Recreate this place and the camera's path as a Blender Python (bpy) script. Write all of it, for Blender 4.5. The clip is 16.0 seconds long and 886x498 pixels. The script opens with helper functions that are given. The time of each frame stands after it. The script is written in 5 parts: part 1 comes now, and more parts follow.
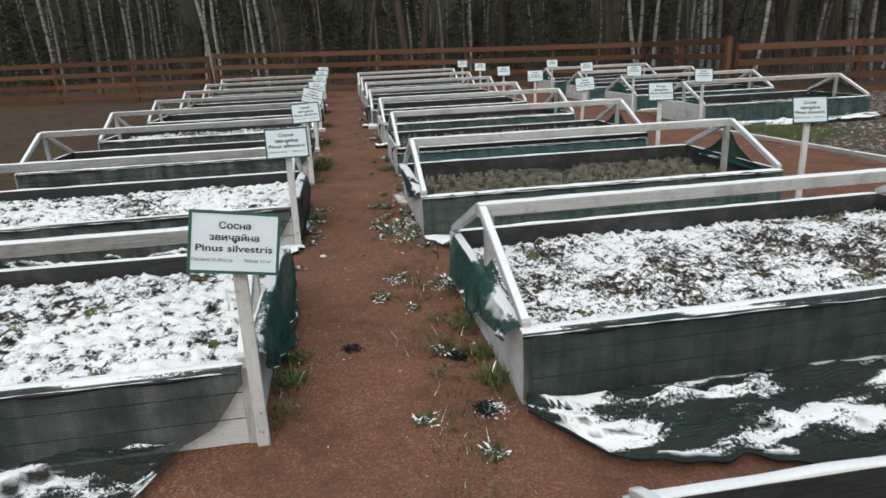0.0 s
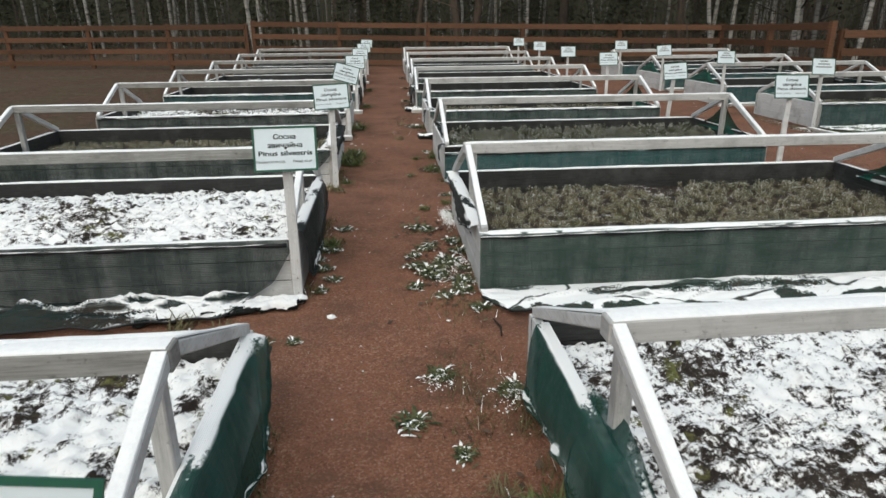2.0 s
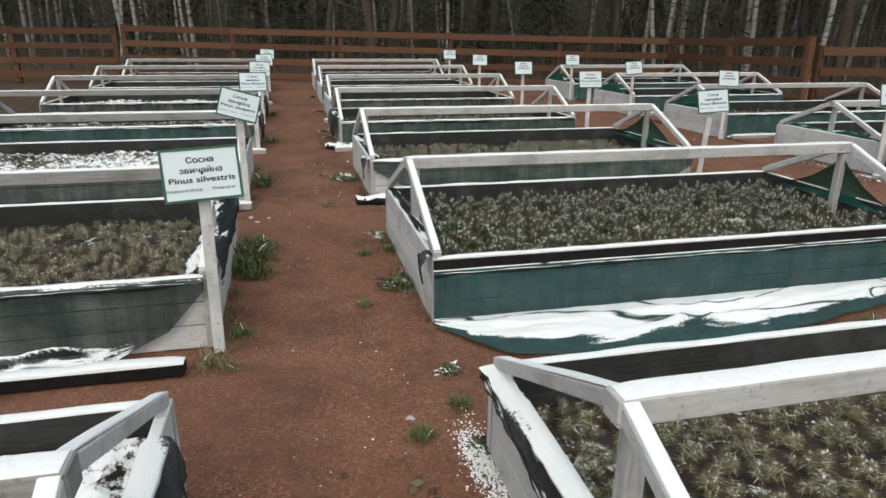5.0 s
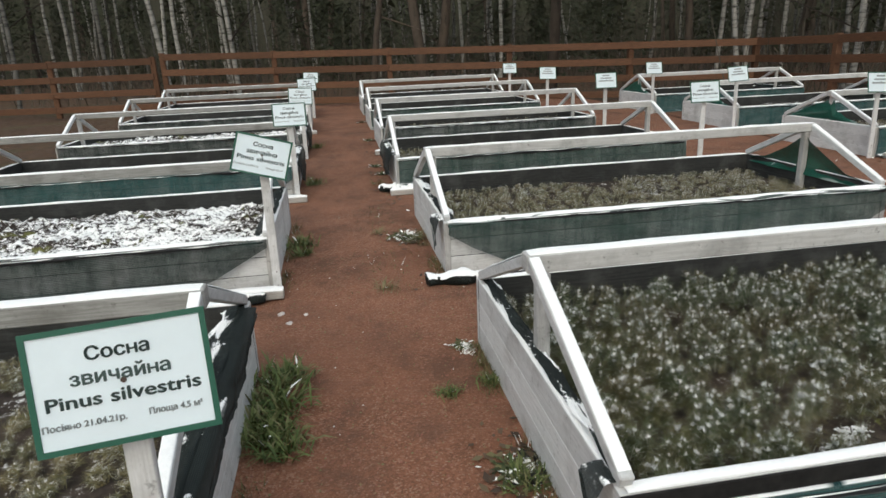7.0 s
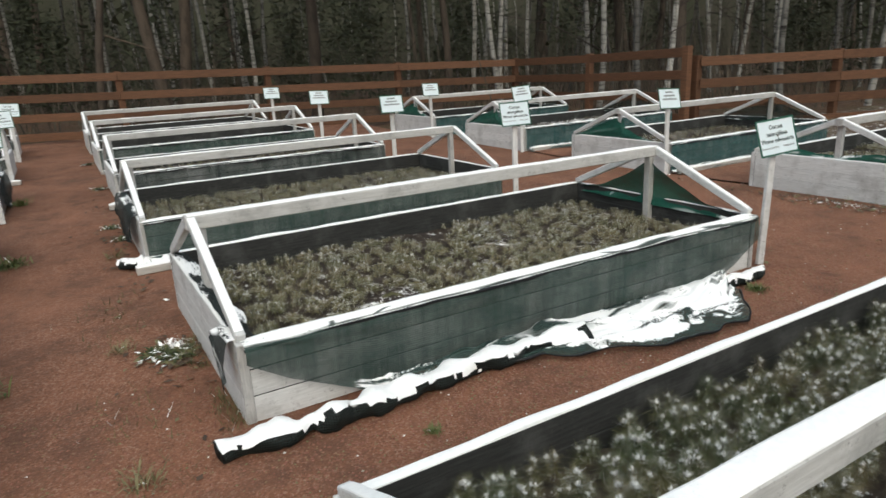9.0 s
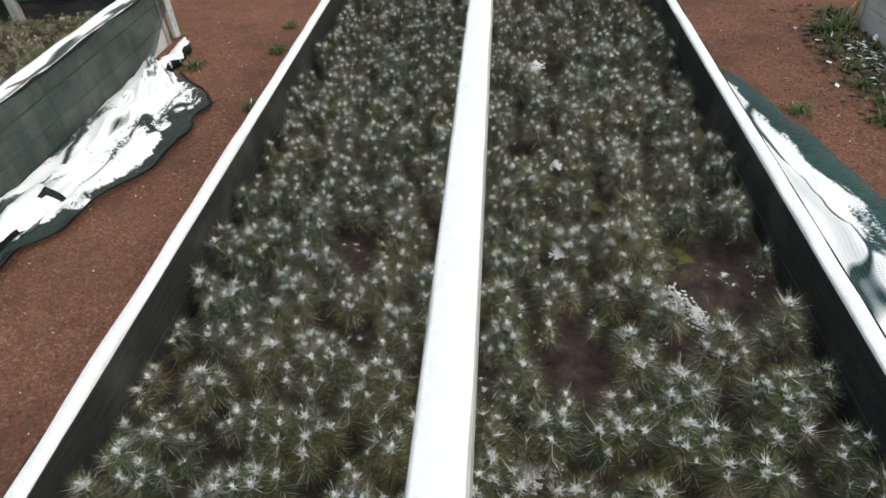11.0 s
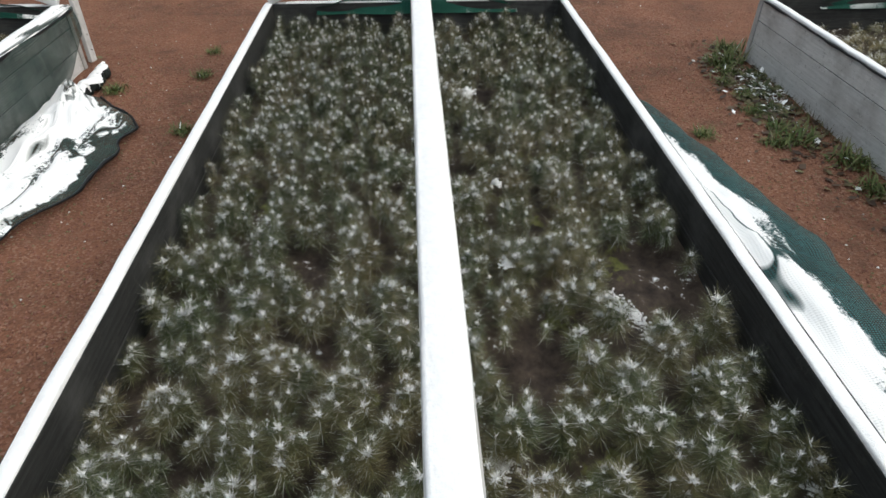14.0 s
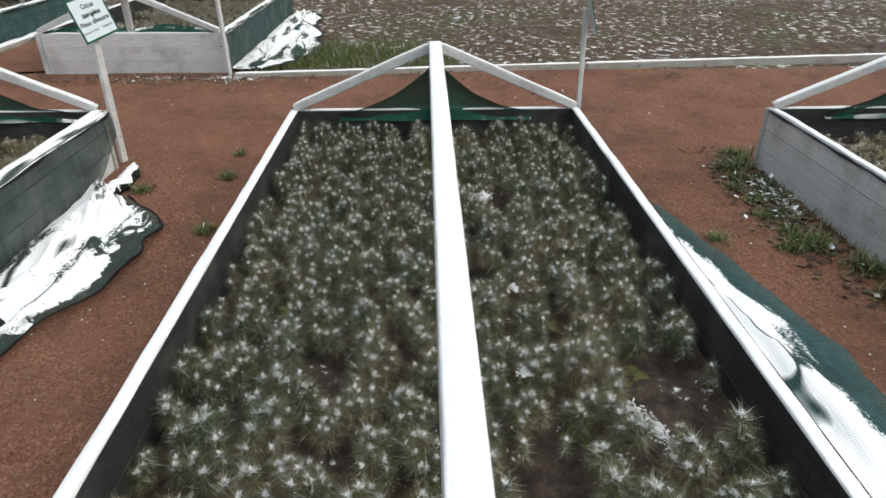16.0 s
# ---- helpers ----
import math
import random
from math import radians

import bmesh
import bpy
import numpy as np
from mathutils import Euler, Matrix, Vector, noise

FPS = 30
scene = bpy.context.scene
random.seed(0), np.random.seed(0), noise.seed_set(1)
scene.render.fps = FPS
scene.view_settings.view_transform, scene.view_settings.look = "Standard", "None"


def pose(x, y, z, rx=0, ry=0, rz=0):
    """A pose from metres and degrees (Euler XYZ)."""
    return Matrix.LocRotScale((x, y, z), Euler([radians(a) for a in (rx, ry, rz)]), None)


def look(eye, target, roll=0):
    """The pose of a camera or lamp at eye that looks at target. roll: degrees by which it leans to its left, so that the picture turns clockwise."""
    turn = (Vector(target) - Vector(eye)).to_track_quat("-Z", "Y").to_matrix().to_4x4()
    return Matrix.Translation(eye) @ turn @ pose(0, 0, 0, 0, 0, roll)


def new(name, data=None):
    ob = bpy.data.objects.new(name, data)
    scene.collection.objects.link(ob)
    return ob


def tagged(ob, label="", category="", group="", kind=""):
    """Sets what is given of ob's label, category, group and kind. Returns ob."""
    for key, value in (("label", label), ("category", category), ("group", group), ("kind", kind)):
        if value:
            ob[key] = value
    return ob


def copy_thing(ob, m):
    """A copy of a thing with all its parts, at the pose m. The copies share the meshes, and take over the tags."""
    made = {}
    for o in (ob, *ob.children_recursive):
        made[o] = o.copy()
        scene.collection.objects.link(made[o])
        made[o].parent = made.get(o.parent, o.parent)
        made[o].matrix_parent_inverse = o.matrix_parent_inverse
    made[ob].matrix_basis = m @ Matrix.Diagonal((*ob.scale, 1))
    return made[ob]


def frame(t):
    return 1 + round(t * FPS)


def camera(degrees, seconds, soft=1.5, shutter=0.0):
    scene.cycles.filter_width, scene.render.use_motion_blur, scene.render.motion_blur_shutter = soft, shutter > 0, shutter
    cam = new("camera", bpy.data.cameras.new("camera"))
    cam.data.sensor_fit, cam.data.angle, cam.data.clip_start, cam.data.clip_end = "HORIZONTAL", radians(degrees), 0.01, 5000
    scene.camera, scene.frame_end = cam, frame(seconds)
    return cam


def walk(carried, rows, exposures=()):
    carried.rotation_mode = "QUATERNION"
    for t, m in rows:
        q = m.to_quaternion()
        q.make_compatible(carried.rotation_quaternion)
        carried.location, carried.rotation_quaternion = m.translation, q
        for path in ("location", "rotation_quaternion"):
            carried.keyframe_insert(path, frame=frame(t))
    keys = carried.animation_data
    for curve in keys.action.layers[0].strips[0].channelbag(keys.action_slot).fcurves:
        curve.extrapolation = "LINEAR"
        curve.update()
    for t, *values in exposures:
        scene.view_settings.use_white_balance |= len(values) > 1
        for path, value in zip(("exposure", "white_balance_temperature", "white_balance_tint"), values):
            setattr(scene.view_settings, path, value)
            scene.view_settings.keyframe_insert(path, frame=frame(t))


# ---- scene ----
cam = camera(69.6, 16.0, soft=1.55, shutter=0.1)
PATH = [
    (0, (-0.608, -0.229, 1.403), (-0.328, 1.656, 0.798), -2.5),
    (0.5, (-0.494, 0.146, 1.402), (-0.403, 2.06, 0.829), -2.0),
    (1, (-0.472, 0.538, 1.385), (-0.386, 2.456, 0.826), -1.1),
    (1.5, (-0.522, 0.924, 1.342), (-0.308, 2.782, 0.633), -1.6),
    (2, (-0.513, 1.346, 1.35), (-0.354, 3.225, 0.685), -0.5),
    (2.5, (-0.577, 1.832, 1.314), (-0.369, 3.712, 0.663), 0.5),
    (3, (-0.595, 2.244, 1.343), (-0.32, 4.128, 0.73), -1.6),
    (3.2, (-0.56, 2.466, 1.321), (-0.311, 4.365, 0.744), -1.6),
    (5.3, (-0.63, 4.41, 1.314), (-0.175, 6.236, 0.639), 0.8),
    (5.5, (-0.569, 4.514, 1.275), (-0.135, 6.335, 0.568), 0.4),
    (6, (-0.501, 4.98, 1.293), (-0.204, 6.829, 0.592), -0.4),
    (6.5, (-0.576, 5.433, 1.325), (-0.2, 7.295, 0.699), 0.5),
    (7, (-0.577, 5.818, 1.305), (-0.28, 7.704, 0.709), -2.4),
    (7.5, (-0.575, 6.256, 1.279), (-0.165, 8.106, 0.638), 0.3),
    (8, (-0.587, 6.657, 1.294), (0.02, 8.458, 0.67), -0.5),
    (8.5, (-0.468, 6.995, 1.29), (0.214, 8.791, 0.733), -1.7),
    (9, (-0.401, 7.244, 1.257), (0.567, 8.902, 0.699), -2.8),
    (9.5, (-0.277, 7.448, 1.281), (0.989, 8.743, 0.432), -7.1),
    (10, (-0.226, 7.561, 1.282), (1.265, 8.488, 0.323), -9.2),
    (10.2, (-0.2, 7.578, 1.275), (1.417, 8.208, 0.298), -7.3),
    (12.3, (-0.35, 7.746, 1.232), (1.071, 7.693, -0.175), 0.2),
    (12.5, (-0.343, 7.747, 1.235), (1.082, 7.674, -0.167), 0.3),
    (13, (-0.34, 7.748, 1.239), (1.164, 7.656, -0.077), 0.7),
    (13.5, (-0.332, 7.756, 1.244), (1.226, 7.661, -0.006), 0.9),
    (14, (-0.322, 7.75, 1.256), (1.271, 7.666, 0.05), 0.0),
    (14.5, (-0.321, 7.751, 1.26), (1.304, 7.693, 0.096), -0.4),
    (15, (-0.316, 7.756, 1.271), (1.349, 7.703, 0.164), -0.3),
    (15.5, (-0.312, 7.757, 1.288), (1.401, 7.701, 0.256), -0.1),
    (16, (-0.31, 7.765, 1.294), (1.441, 7.712, 0.328), -0.0),
]
EXPOSURES = [(0, 0.36, 5950, 4), (3, 0.45, 6150, 3), (6, 0.5, 6100, 3), (9, 0.64, 6150, 3), (12.3, 0.57, 6150, 5), (16, 0.67, 6100, 4)]
walk(cam, [(t, look(eye, target, roll)) for t, eye, target, roll in PATH], EXPOSURES)


# ---- light: an overcast late-autumn day ----
world = bpy.data.worlds.new("overcast_sky")
scene.world = world
world.use_nodes = True
sky = world.node_tree.nodes.new("ShaderNodeTexSky")
sky.sky_type, sky.sun_disc = "NISHITA", False
sky.sun_elevation, sky.sun_rotation = radians(38), radians(200)
sky.air_density, sky.dust_density, sky.ozone_density = 1.0, 4.0, 0.6
background = world.node_tree.nodes["Background"]
background.inputs["Strength"].default_value = 0.075
world.node_tree.links.new(sky.outputs["Color"], background.inputs["Color"])
sun = new("sun", bpy.data.lights.new("sun", "SUN"))
sun.data.energy, sun.data.angle, sun.data.color = 1.5, radians(120), (1.0, 0.965, 0.915)
sun.matrix_world = look((0, 0, 30), (0.2, 2.2, 4), 0)


# ---- materials ----
def fresh(name, rough=0.8):
    m = bpy.data.materials.new(name)
    m.use_nodes = True
    nt = m.node_tree
    b = nt.nodes["Principled BSDF"]
    b.inputs["Roughness"].default_value = rough
    b.inputs["Specular IOR Level"].default_value = 0.25
    return m, nt, b


def put(nt, kind, links=None, **values):
    n = nt.nodes.new(kind)
    for k, v in values.items():
        n.inputs[k.replace("_", " ")].default_value = v
    for k, v in (links or {}).items():
        nt.links.new(v, n.inputs[k])
    return n


def place(nt, scale=(1, 1, 1), space="Object"):
    if space == "world":
        src = nt.nodes.new("ShaderNodeNewGeometry").outputs["Position"]
    else:
        src = nt.nodes.new("ShaderNodeTexCoord").outputs[space]
    mp = nt.nodes.new("ShaderNodeMapping")
    mp.inputs["Scale"].default_value = scale
    nt.links.new(src, mp.inputs["Vector"])
    return mp.outputs["Vector"]


def grain(nt, vec, scale, detail=4, rough=0.6, distortion=0.0):
    n = put(nt, "ShaderNodeTexNoise", {"Vector": vec}, Scale=scale, Detail=detail, Roughness=rough, Distortion=distortion)
    return n.outputs["Fac"]


def ramp(nt, fac, *stops):
    n = nt.nodes.new("ShaderNodeValToRGB")
    el = n.color_ramp.elements
    while len(el) < len(stops):
        el.new(0.5)
    for e, (p, c) in zip(el, stops):
        e.position, e.color = p, (*c, 1) if len(c) == 3 else c
    nt.links.new(fac, n.inputs["Fac"])
    return n.outputs["Color"]


def level(nt, fac, low, high, a=0.0, b=1.0):
    n = put(nt, "ShaderNodeMapRange", {"Value": fac}, From_Min=low, From_Max=high, To_Min=a, To_Max=b)
    return n.outputs["Result"]


def calc(nt, op, a, b):
    n = nt.nodes.new("ShaderNodeMath")
    n.operation = op
    for i, v in enumerate((a, b)):
        if isinstance(v, (int, float)):
            n.inputs[i].default_value = v
        else:
            nt.links.new(v, n.inputs[i])
    return n.outputs[0]


def blend(nt, fac, a, b, how="MIX"):
    n = nt.nodes.new("ShaderNodeMix")
    n.data_type, n.blend_type = "RGBA", how
    for slot, v in ((0, fac), (6, a), (7, b)):
        if isinstance(v, (int, float)):
            n.inputs[slot].default_value = v
        elif isinstance(v, tuple):
            n.inputs[slot].default_value = (*v, 1)
        else:
            nt.links.new(v, n.inputs[slot])
    return n.outputs[2]


def relief(nt, b, height, strength, distance):
    n = put(nt, "ShaderNodeBump", {"Height": height}, Strength=strength, Distance=distance)
    nt.links.new(n.outputs["Normal"], b.inputs["Normal"])
    return n


def upward(nt, low, high):
    g = nt.nodes.new("ShaderNodeNewGeometry")
    sep = nt.nodes.new("ShaderNodeSeparateXYZ")
    nt.links.new(g.outputs["Normal"], sep.inputs[0])
    return level(nt, sep.outputs["Z"], low, high)


def island(nt):
    return nt.nodes.new("ShaderNodeNewGeometry").outputs["Random Per Island"]


def chance(nt):
    return nt.nodes.new("ShaderNodeObjectInfo").outputs["Random"]


SNOW = (0.945, 0.94, 0.92)


def painted_wood(name, light, dark, worn, mildew=0.5, along=(2.5, 2.5, 40)):
    """White paint on sawn boards: thin, streaked and dirty."""
    m, nt, b = fresh(name, 0.7)
    streak = grain(nt, place(nt, along), 3.0, 6, 0.7)
    blot = grain(nt, place(nt, (1, 1, 1), "world"), 4.5, 5, 0.65)
    base = ramp(nt, streak, (0.3, dark), (0.62, light))
    stain = level(nt, blot, 0.5, 0.78)
    base = blend(nt, calc(nt, "MULTIPLY", stain, 0.75), base, worn)
    spots = level(nt, grain(nt, place(nt, (1, 1, 1), "world"), 38, 6, 0.75), 0.58, 0.7)
    base = blend(nt, calc(nt, "MULTIPLY", spots, mildew), base, (0.09, 0.085, 0.075))
    shade = level(nt, chance(nt), 0, 1, 0.86, 1.05)
    comb = put(nt, "ShaderNodeCombineXYZ", {"X": shade, "Y": shade, "Z": shade})
    base = blend(nt, 1.0, base, comb.outputs[0], "MULTIPLY")
    nt.links.new(base, b.inputs["Base Color"])
    relief(nt, b, streak, 0.35, 0.004)
    return m


PAINT = painted_wood("white_painted_board", (0.72, 0.72, 0.71), (0.55, 0.55, 0.535), (0.3, 0.29, 0.27))
PAINT_UP = painted_wood("white_painted_upright", (0.72, 0.72, 0.71), (0.55, 0.55, 0.535), (0.3, 0.29, 0.27), 0.6, (40, 40, 2.5))
GREY_UP = painted_wood("weathered_white_upright", (0.56, 0.55, 0.53), (0.36, 0.355, 0.34), (0.19, 0.185, 0.17), 0.75, (40, 40, 2.5))
DARK_BOARD = painted_wood("dark_weathered_board", (0.045, 0.046, 0.044), (0.018, 0.018, 0.017), (0.11, 0.11, 0.105))
GREY = painted_wood("weathered_white_batten", (0.6, 0.59, 0.57), (0.47, 0.46, 0.44), (0.19, 0.185, 0.17), 0.75)
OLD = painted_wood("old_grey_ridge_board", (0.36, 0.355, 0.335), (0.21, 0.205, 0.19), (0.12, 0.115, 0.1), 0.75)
BATTEN = painted_wood("worn_batten", (0.5, 0.48, 0.44), (0.36, 0.34, 0.31), (0.22, 0.2, 0.18))


def snow_material():
    m, nt, b = fresh("fresh_snow", 0.6)
    v = place(nt, (1, 1, 1), "world")
    n = grain(nt, v, 60, 5, 0.7)
    nt.links.new(ramp(nt, n, (0.25, (0.85, 0.85, 0.84)), (0.6, SNOW)), b.inputs["Base Color"])
    b.inputs["Subsurface Weight"].default_value = 0.0
    relief(nt, b, n, 0.5, 0.006)
    return m


SNOWY = snow_material()


def gravel_material():
    m, nt, b = fresh("red_crushed_granite", 0.85)
    v = place(nt, (1, 1, 1), "world")
    vor = put(nt, "ShaderNodeTexVoronoi", {"Vector": v}, Scale=150.0, Randomness=1.0)
    vor2 = put(nt, "ShaderNodeTexVoronoi", {"Vector": v}, Scale=55.0, Randomness=1.0)
    big, mid = grain(nt, v, 0.8, 5, 0.6), grain(nt, v, 7, 6, 0.7)
    sep = nt.nodes.new("ShaderNodeSeparateColor")
    nt.links.new(vor.outputs["Color"], sep.inputs[0])
    stone = ramp(nt, sep.outputs[0], (0.0, (0.085, 0.036, 0.02)), (0.45, (0.195, 0.086, 0.048)), (0.8, (0.28, 0.137, 0.085)), (0.98, (0.4, 0.27, 0.2)))
    earth = ramp(nt, mid, (0.35, (0.15, 0.068, 0.038)), (0.65, (0.255, 0.114, 0.066)))
    col = blend(nt, level(nt, big, 0.35, 0.62, 0.35, 0.72), stone, earth)
    damp = level(nt, calc(nt, "ADD", calc(nt, "MULTIPLY", mid, 0.5), calc(nt, "MULTIPLY", grain(nt, v, 1.9, 5, 0.65), 0.5)), 0.47, 0.6, 0.0, 0.72)
    col = blend(nt, damp, col, (0.085, 0.044, 0.028))
    nt.links.new(col, b.inputs["Base Color"])
    h = calc(nt, "ADD", vor.outputs["Distance"], calc(nt, "MULTIPLY", vor2.outputs["Distance"], 1.5))
    relief(nt, b, calc(nt, "ADD", h, calc(nt, "MULTIPLY", mid, 2.5)), 0.5, 0.006)
    return m


GRAVEL = gravel_material()


def litter_material(name, snowy, grass, tone=(1, 1, 1)):
    """Fallen leaves and soil with thin snow between and patches of grass."""
    m, nt, b = fresh(name, 0.9)
    v = place(nt, (1, 1, 1), "world")
    vor = put(nt, "ShaderNodeTexVoronoi", {"Vector": v}, Scale=14.0)
    sep = nt.nodes.new("ShaderNodeSeparateColor")
    nt.links.new(vor.outputs["Color"], sep.inputs[0])
    fine, big = grain(nt, v, 9, 8, 0.75), grain(nt, v, 0.7, 4, 0.6)
    leaf = ramp(nt, sep.outputs[0], (0.0, (0.05, 0.036, 0.026)), (0.5, (0.12, 0.085, 0.06)), (0.9, (0.2, 0.15, 0.11)))
    soil = ramp(nt, fine, (0.35, (0.045, 0.034, 0.026)), (0.65, (0.15, 0.115, 0.085)))
    col = blend(nt, 1.0, blend(nt, 0.55, leaf, soil), tone, "MULTIPLY")
    green = calc(nt, "MULTIPLY", level(nt, big, 0.5, 0.62), grass)
    col = blend(nt, green, col, ramp(nt, fine, (0.3, (0.04, 0.05, 0.018)), (0.7, (0.11, 0.12, 0.045))))
    patch = calc(nt, "MULTIPLY", level(nt, grain(nt, v, 11.0, 8, 0.7), 0.565, 0.6), level(nt, grain(nt, v, 0.9, 3, 0.5), 0.34, 0.52))
    col = blend(nt, calc(nt, "MULTIPLY", patch, snowy), col, SNOW)
    nt.links.new(col, b.inputs["Base Color"])
    relief(nt, b, calc(nt, "ADD", fine, calc(nt, "MULTIPLY", vor.outputs["Distance"], 0.5)), 0.9, 0.05)
    return m


LITTER = litter_material("leaf_litter", 0.05, 0.3, (0.72, 0.56, 0.44))
FIELD = litter_material("snow_dusted_field", 1.0, 0.6, (1.0, 0.93, 0.84))


def bed_soil_material(name, low, high, green, tone=1.0, lumps=15, grit=0.3):
    """Cloddy bed soil, snow lying on the tops of the clods."""
    m, nt, b = fresh(name, 0.9)
    v = place(nt, (1, 1, 1), "world")
    fine, mid, big = grain(nt, v, 60, 6, 0.8), grain(nt, v, lumps, 7, 0.74), grain(nt, v, 2.6, 4, 0.6)
    soil = ramp(nt, mid, (0.35, (0.016 * tone, 0.012 * tone, 0.01 * tone)), (0.65, (0.075 * tone, 0.056 * tone, 0.041 * tone)))
    moss = ramp(nt, fine, (0.35, (0.06, 0.065, 0.018)), (0.65, (0.2, 0.2, 0.06)))
    tuft = grain(nt, v, 5.5, 5, 0.65)
    soil = blend(nt, calc(nt, "MULTIPLY", level(nt, tuft, 0.6, 0.65), green), soil, moss)
    cover = calc(nt, "ADD", calc(nt, "ADD", calc(nt, "MULTIPLY", mid, 1 - grit), calc(nt, "MULTIPLY", fine, grit)), level(nt, big, 0.3, 0.7, 0.055, -0.085))
    cover = calc(nt, "SUBTRACT", cover, level(nt, tuft, 0.56, 0.66, 0.0, 0.07))
    lying = calc(nt, "MULTIPLY", level(nt, cover, low, high), upward(nt, 0.45, 0.8))
    nt.links.new(blend(nt, lying, soil, SNOW), b.inputs["Base Color"])
    relief(nt, b, calc(nt, "ADD", mid, calc(nt, "MULTIPLY", fine, 0.4)), 0.5, 0.016)
    return m


SOIL_SNOW = bed_soil_material("snow_covered_bed_soil", 0.455, 0.505, 0.9, 1.0, 21, 0.38)
SOIL_THICK = bed_soil_material("thickly_snowed_bed_soil", 0.415, 0.475, 0.8, 1.0, 12, 0.26)
SOIL_MOSS = bed_soil_material("mossy_bed_soil", 0.6, 0.62, 1.0, 1.3)
SOIL_BARE = bed_soil_material("damp_bed_soil", 0.575, 0.6, 0.5, 1.05)
SOIL_THIN = bed_soil_material("thinly_snowed_bed_soil", 0.5, 0.56, 0.6)


def net_material(name, dark, light, clear, low, high, creased=False, slid=0.0, bare_rim=0.955, run=(0.5, 1.9, 1)):
    """Knitted shade net, snow caught on what lies flat."""
    m, nt, b = fresh(name, 0.75)
    uv = place(nt, (1, 1, 1), "UV")
    w = put(nt, "ShaderNodeTexWave", {"Vector": uv}, Scale=30.0, Distortion=1.2, Detail=2.0)
    w.bands_direction = "Y"
    w2 = put(nt, "ShaderNodeTexWave", {"Vector": uv}, Scale=40.0, Distortion=0.8)
    w2.bands_direction = "X"
    weave = calc(nt, "MULTIPLY", w.outputs["Fac"], w2.outputs["Fac"])
    v = place(nt, (1, 1, 1), "world")
    blot = grain(nt, v, 5, 4, 0.6)
    col = blend(nt, weave, dark, light)
    col = blend(nt, level(nt, grain(nt, place(nt, (0.6, 0.6, 2.2), "world"), 5.5, 6, 0.7), 0.42, 0.62, 0, 0.75), col, dark)
    lump = calc(nt, "ADD", calc(nt, "MULTIPLY", grain(nt, place(nt, run, "world"), 3.0, 5, 0.56), 0.82), calc(nt, "MULTIPLY", grain(nt, v, 80, 3, 0.75), 0.18))
    fold = grain(nt, place(nt, (1.0, 2.6, 2), "world"), 1.1, 1, 0.5, 0.8)
    crease = level(nt, calc(nt, "ABSOLUTE", calc(nt, "SUBTRACT", fold, 0.5), 0), 0.006, 0.02)
    sep = nt.nodes.new("ShaderNodeSeparateXYZ")
    nt.links.new(uv, sep.inputs[0])
    rim = level(nt, calc(nt, "ADD", sep.outputs["Y"], level(nt, blot, 0.3, 0.7, -0.16, 0.16) if bare_rim < 0.95 else 0.0), bare_rim, bare_rim + 0.02, 1.0, 0.0)
    if slid:
        lump = calc(nt, "ADD", lump, level(nt, sep.outputs["Y"], 0.66, 0.93, slid, -slid))
    snow = calc(nt, "MULTIPLY", level(nt, lump, low, high), upward(nt, 0.6, 0.85))
    snow = calc(nt, "MULTIPLY", snow, rim)
    if creased:
        snow = calc(nt, "MULTIPLY", snow, crease)
    nt.links.new(blend(nt, snow, col, SNOW), b.inputs["Base Color"])
    relief(nt, b, calc(nt, "ADD", weave, calc(nt, "MULTIPLY", snow, 2.0)), 0.4, 0.003)
    hole = calc(nt, "MULTIPLY", level(nt, weave, 0.0, 0.8, clear * 1.5, clear * 0.4), calc(nt, "SUBTRACT", 1.0, snow))
    streak = grain(nt, place(nt, (9, 9, 0.8), "world"), 1.3, 5, 0.7)
    mottle = calc(nt, "ADD", calc(nt, "MULTIPLY", streak, 0.5), calc(nt, "MULTIPLY", grain(nt, place(nt, (0.8, 0.8, 2.0), "world"), 4.0, 6, 0.7), 0.5))
    hole = calc(nt, "MULTIPLY", hole, level(nt, mottle, 0.4, 0.62, 0.45, 1.5))
    t = nt.nodes.new("ShaderNodeBsdfTransparent")
    mix = nt.nodes.new("ShaderNodeMixShader")
    nt.links.new(hole, mix.inputs[0])
    nt.links.new(b.outputs[0], mix.inputs[1])
    nt.links.new(t.outputs[0], mix.inputs[2])
    nt.links.new(mix.outputs[0], nt.nodes["Material Output"].inputs["Surface"])
    return m


NET_DARK = net_material("dark_shade_net", (0.014, 0.023, 0.021), (0.056, 0.094, 0.08), 0.28, 0.49, 0.515)
NET_STREAK = net_material("black_net_streaked_with_snow", (0.012, 0.02, 0.018), (0.054, 0.09, 0.077), 0.28, 0.52, 0.545)
NET_WORN = net_material("worn_shade_net", (0.014, 0.026, 0.021), (0.05, 0.09, 0.075), 0.2, 0.488, 0.513)
NET_END = net_material("dark_net_flecked_with_snow", (0.012, 0.016, 0.015), (0.04, 0.055, 0.05), 0.1, 0.475, 0.5, run=(2.4, 0.7, 1))
NET_LAID = net_material("crumpled_net_with_snow", (0.01, 0.013, 0.012), (0.035, 0.048, 0.044), 0.05, 0.525, 0.545, run=(3.2, 0.9, 1))
NET_FOLD = net_material("dark_net_with_snowy_folds", (0.024, 0.042, 0.036), (0.09, 0.15, 0.128), 0.25, 0.43, 0.455, True, bare_rim=0.9)
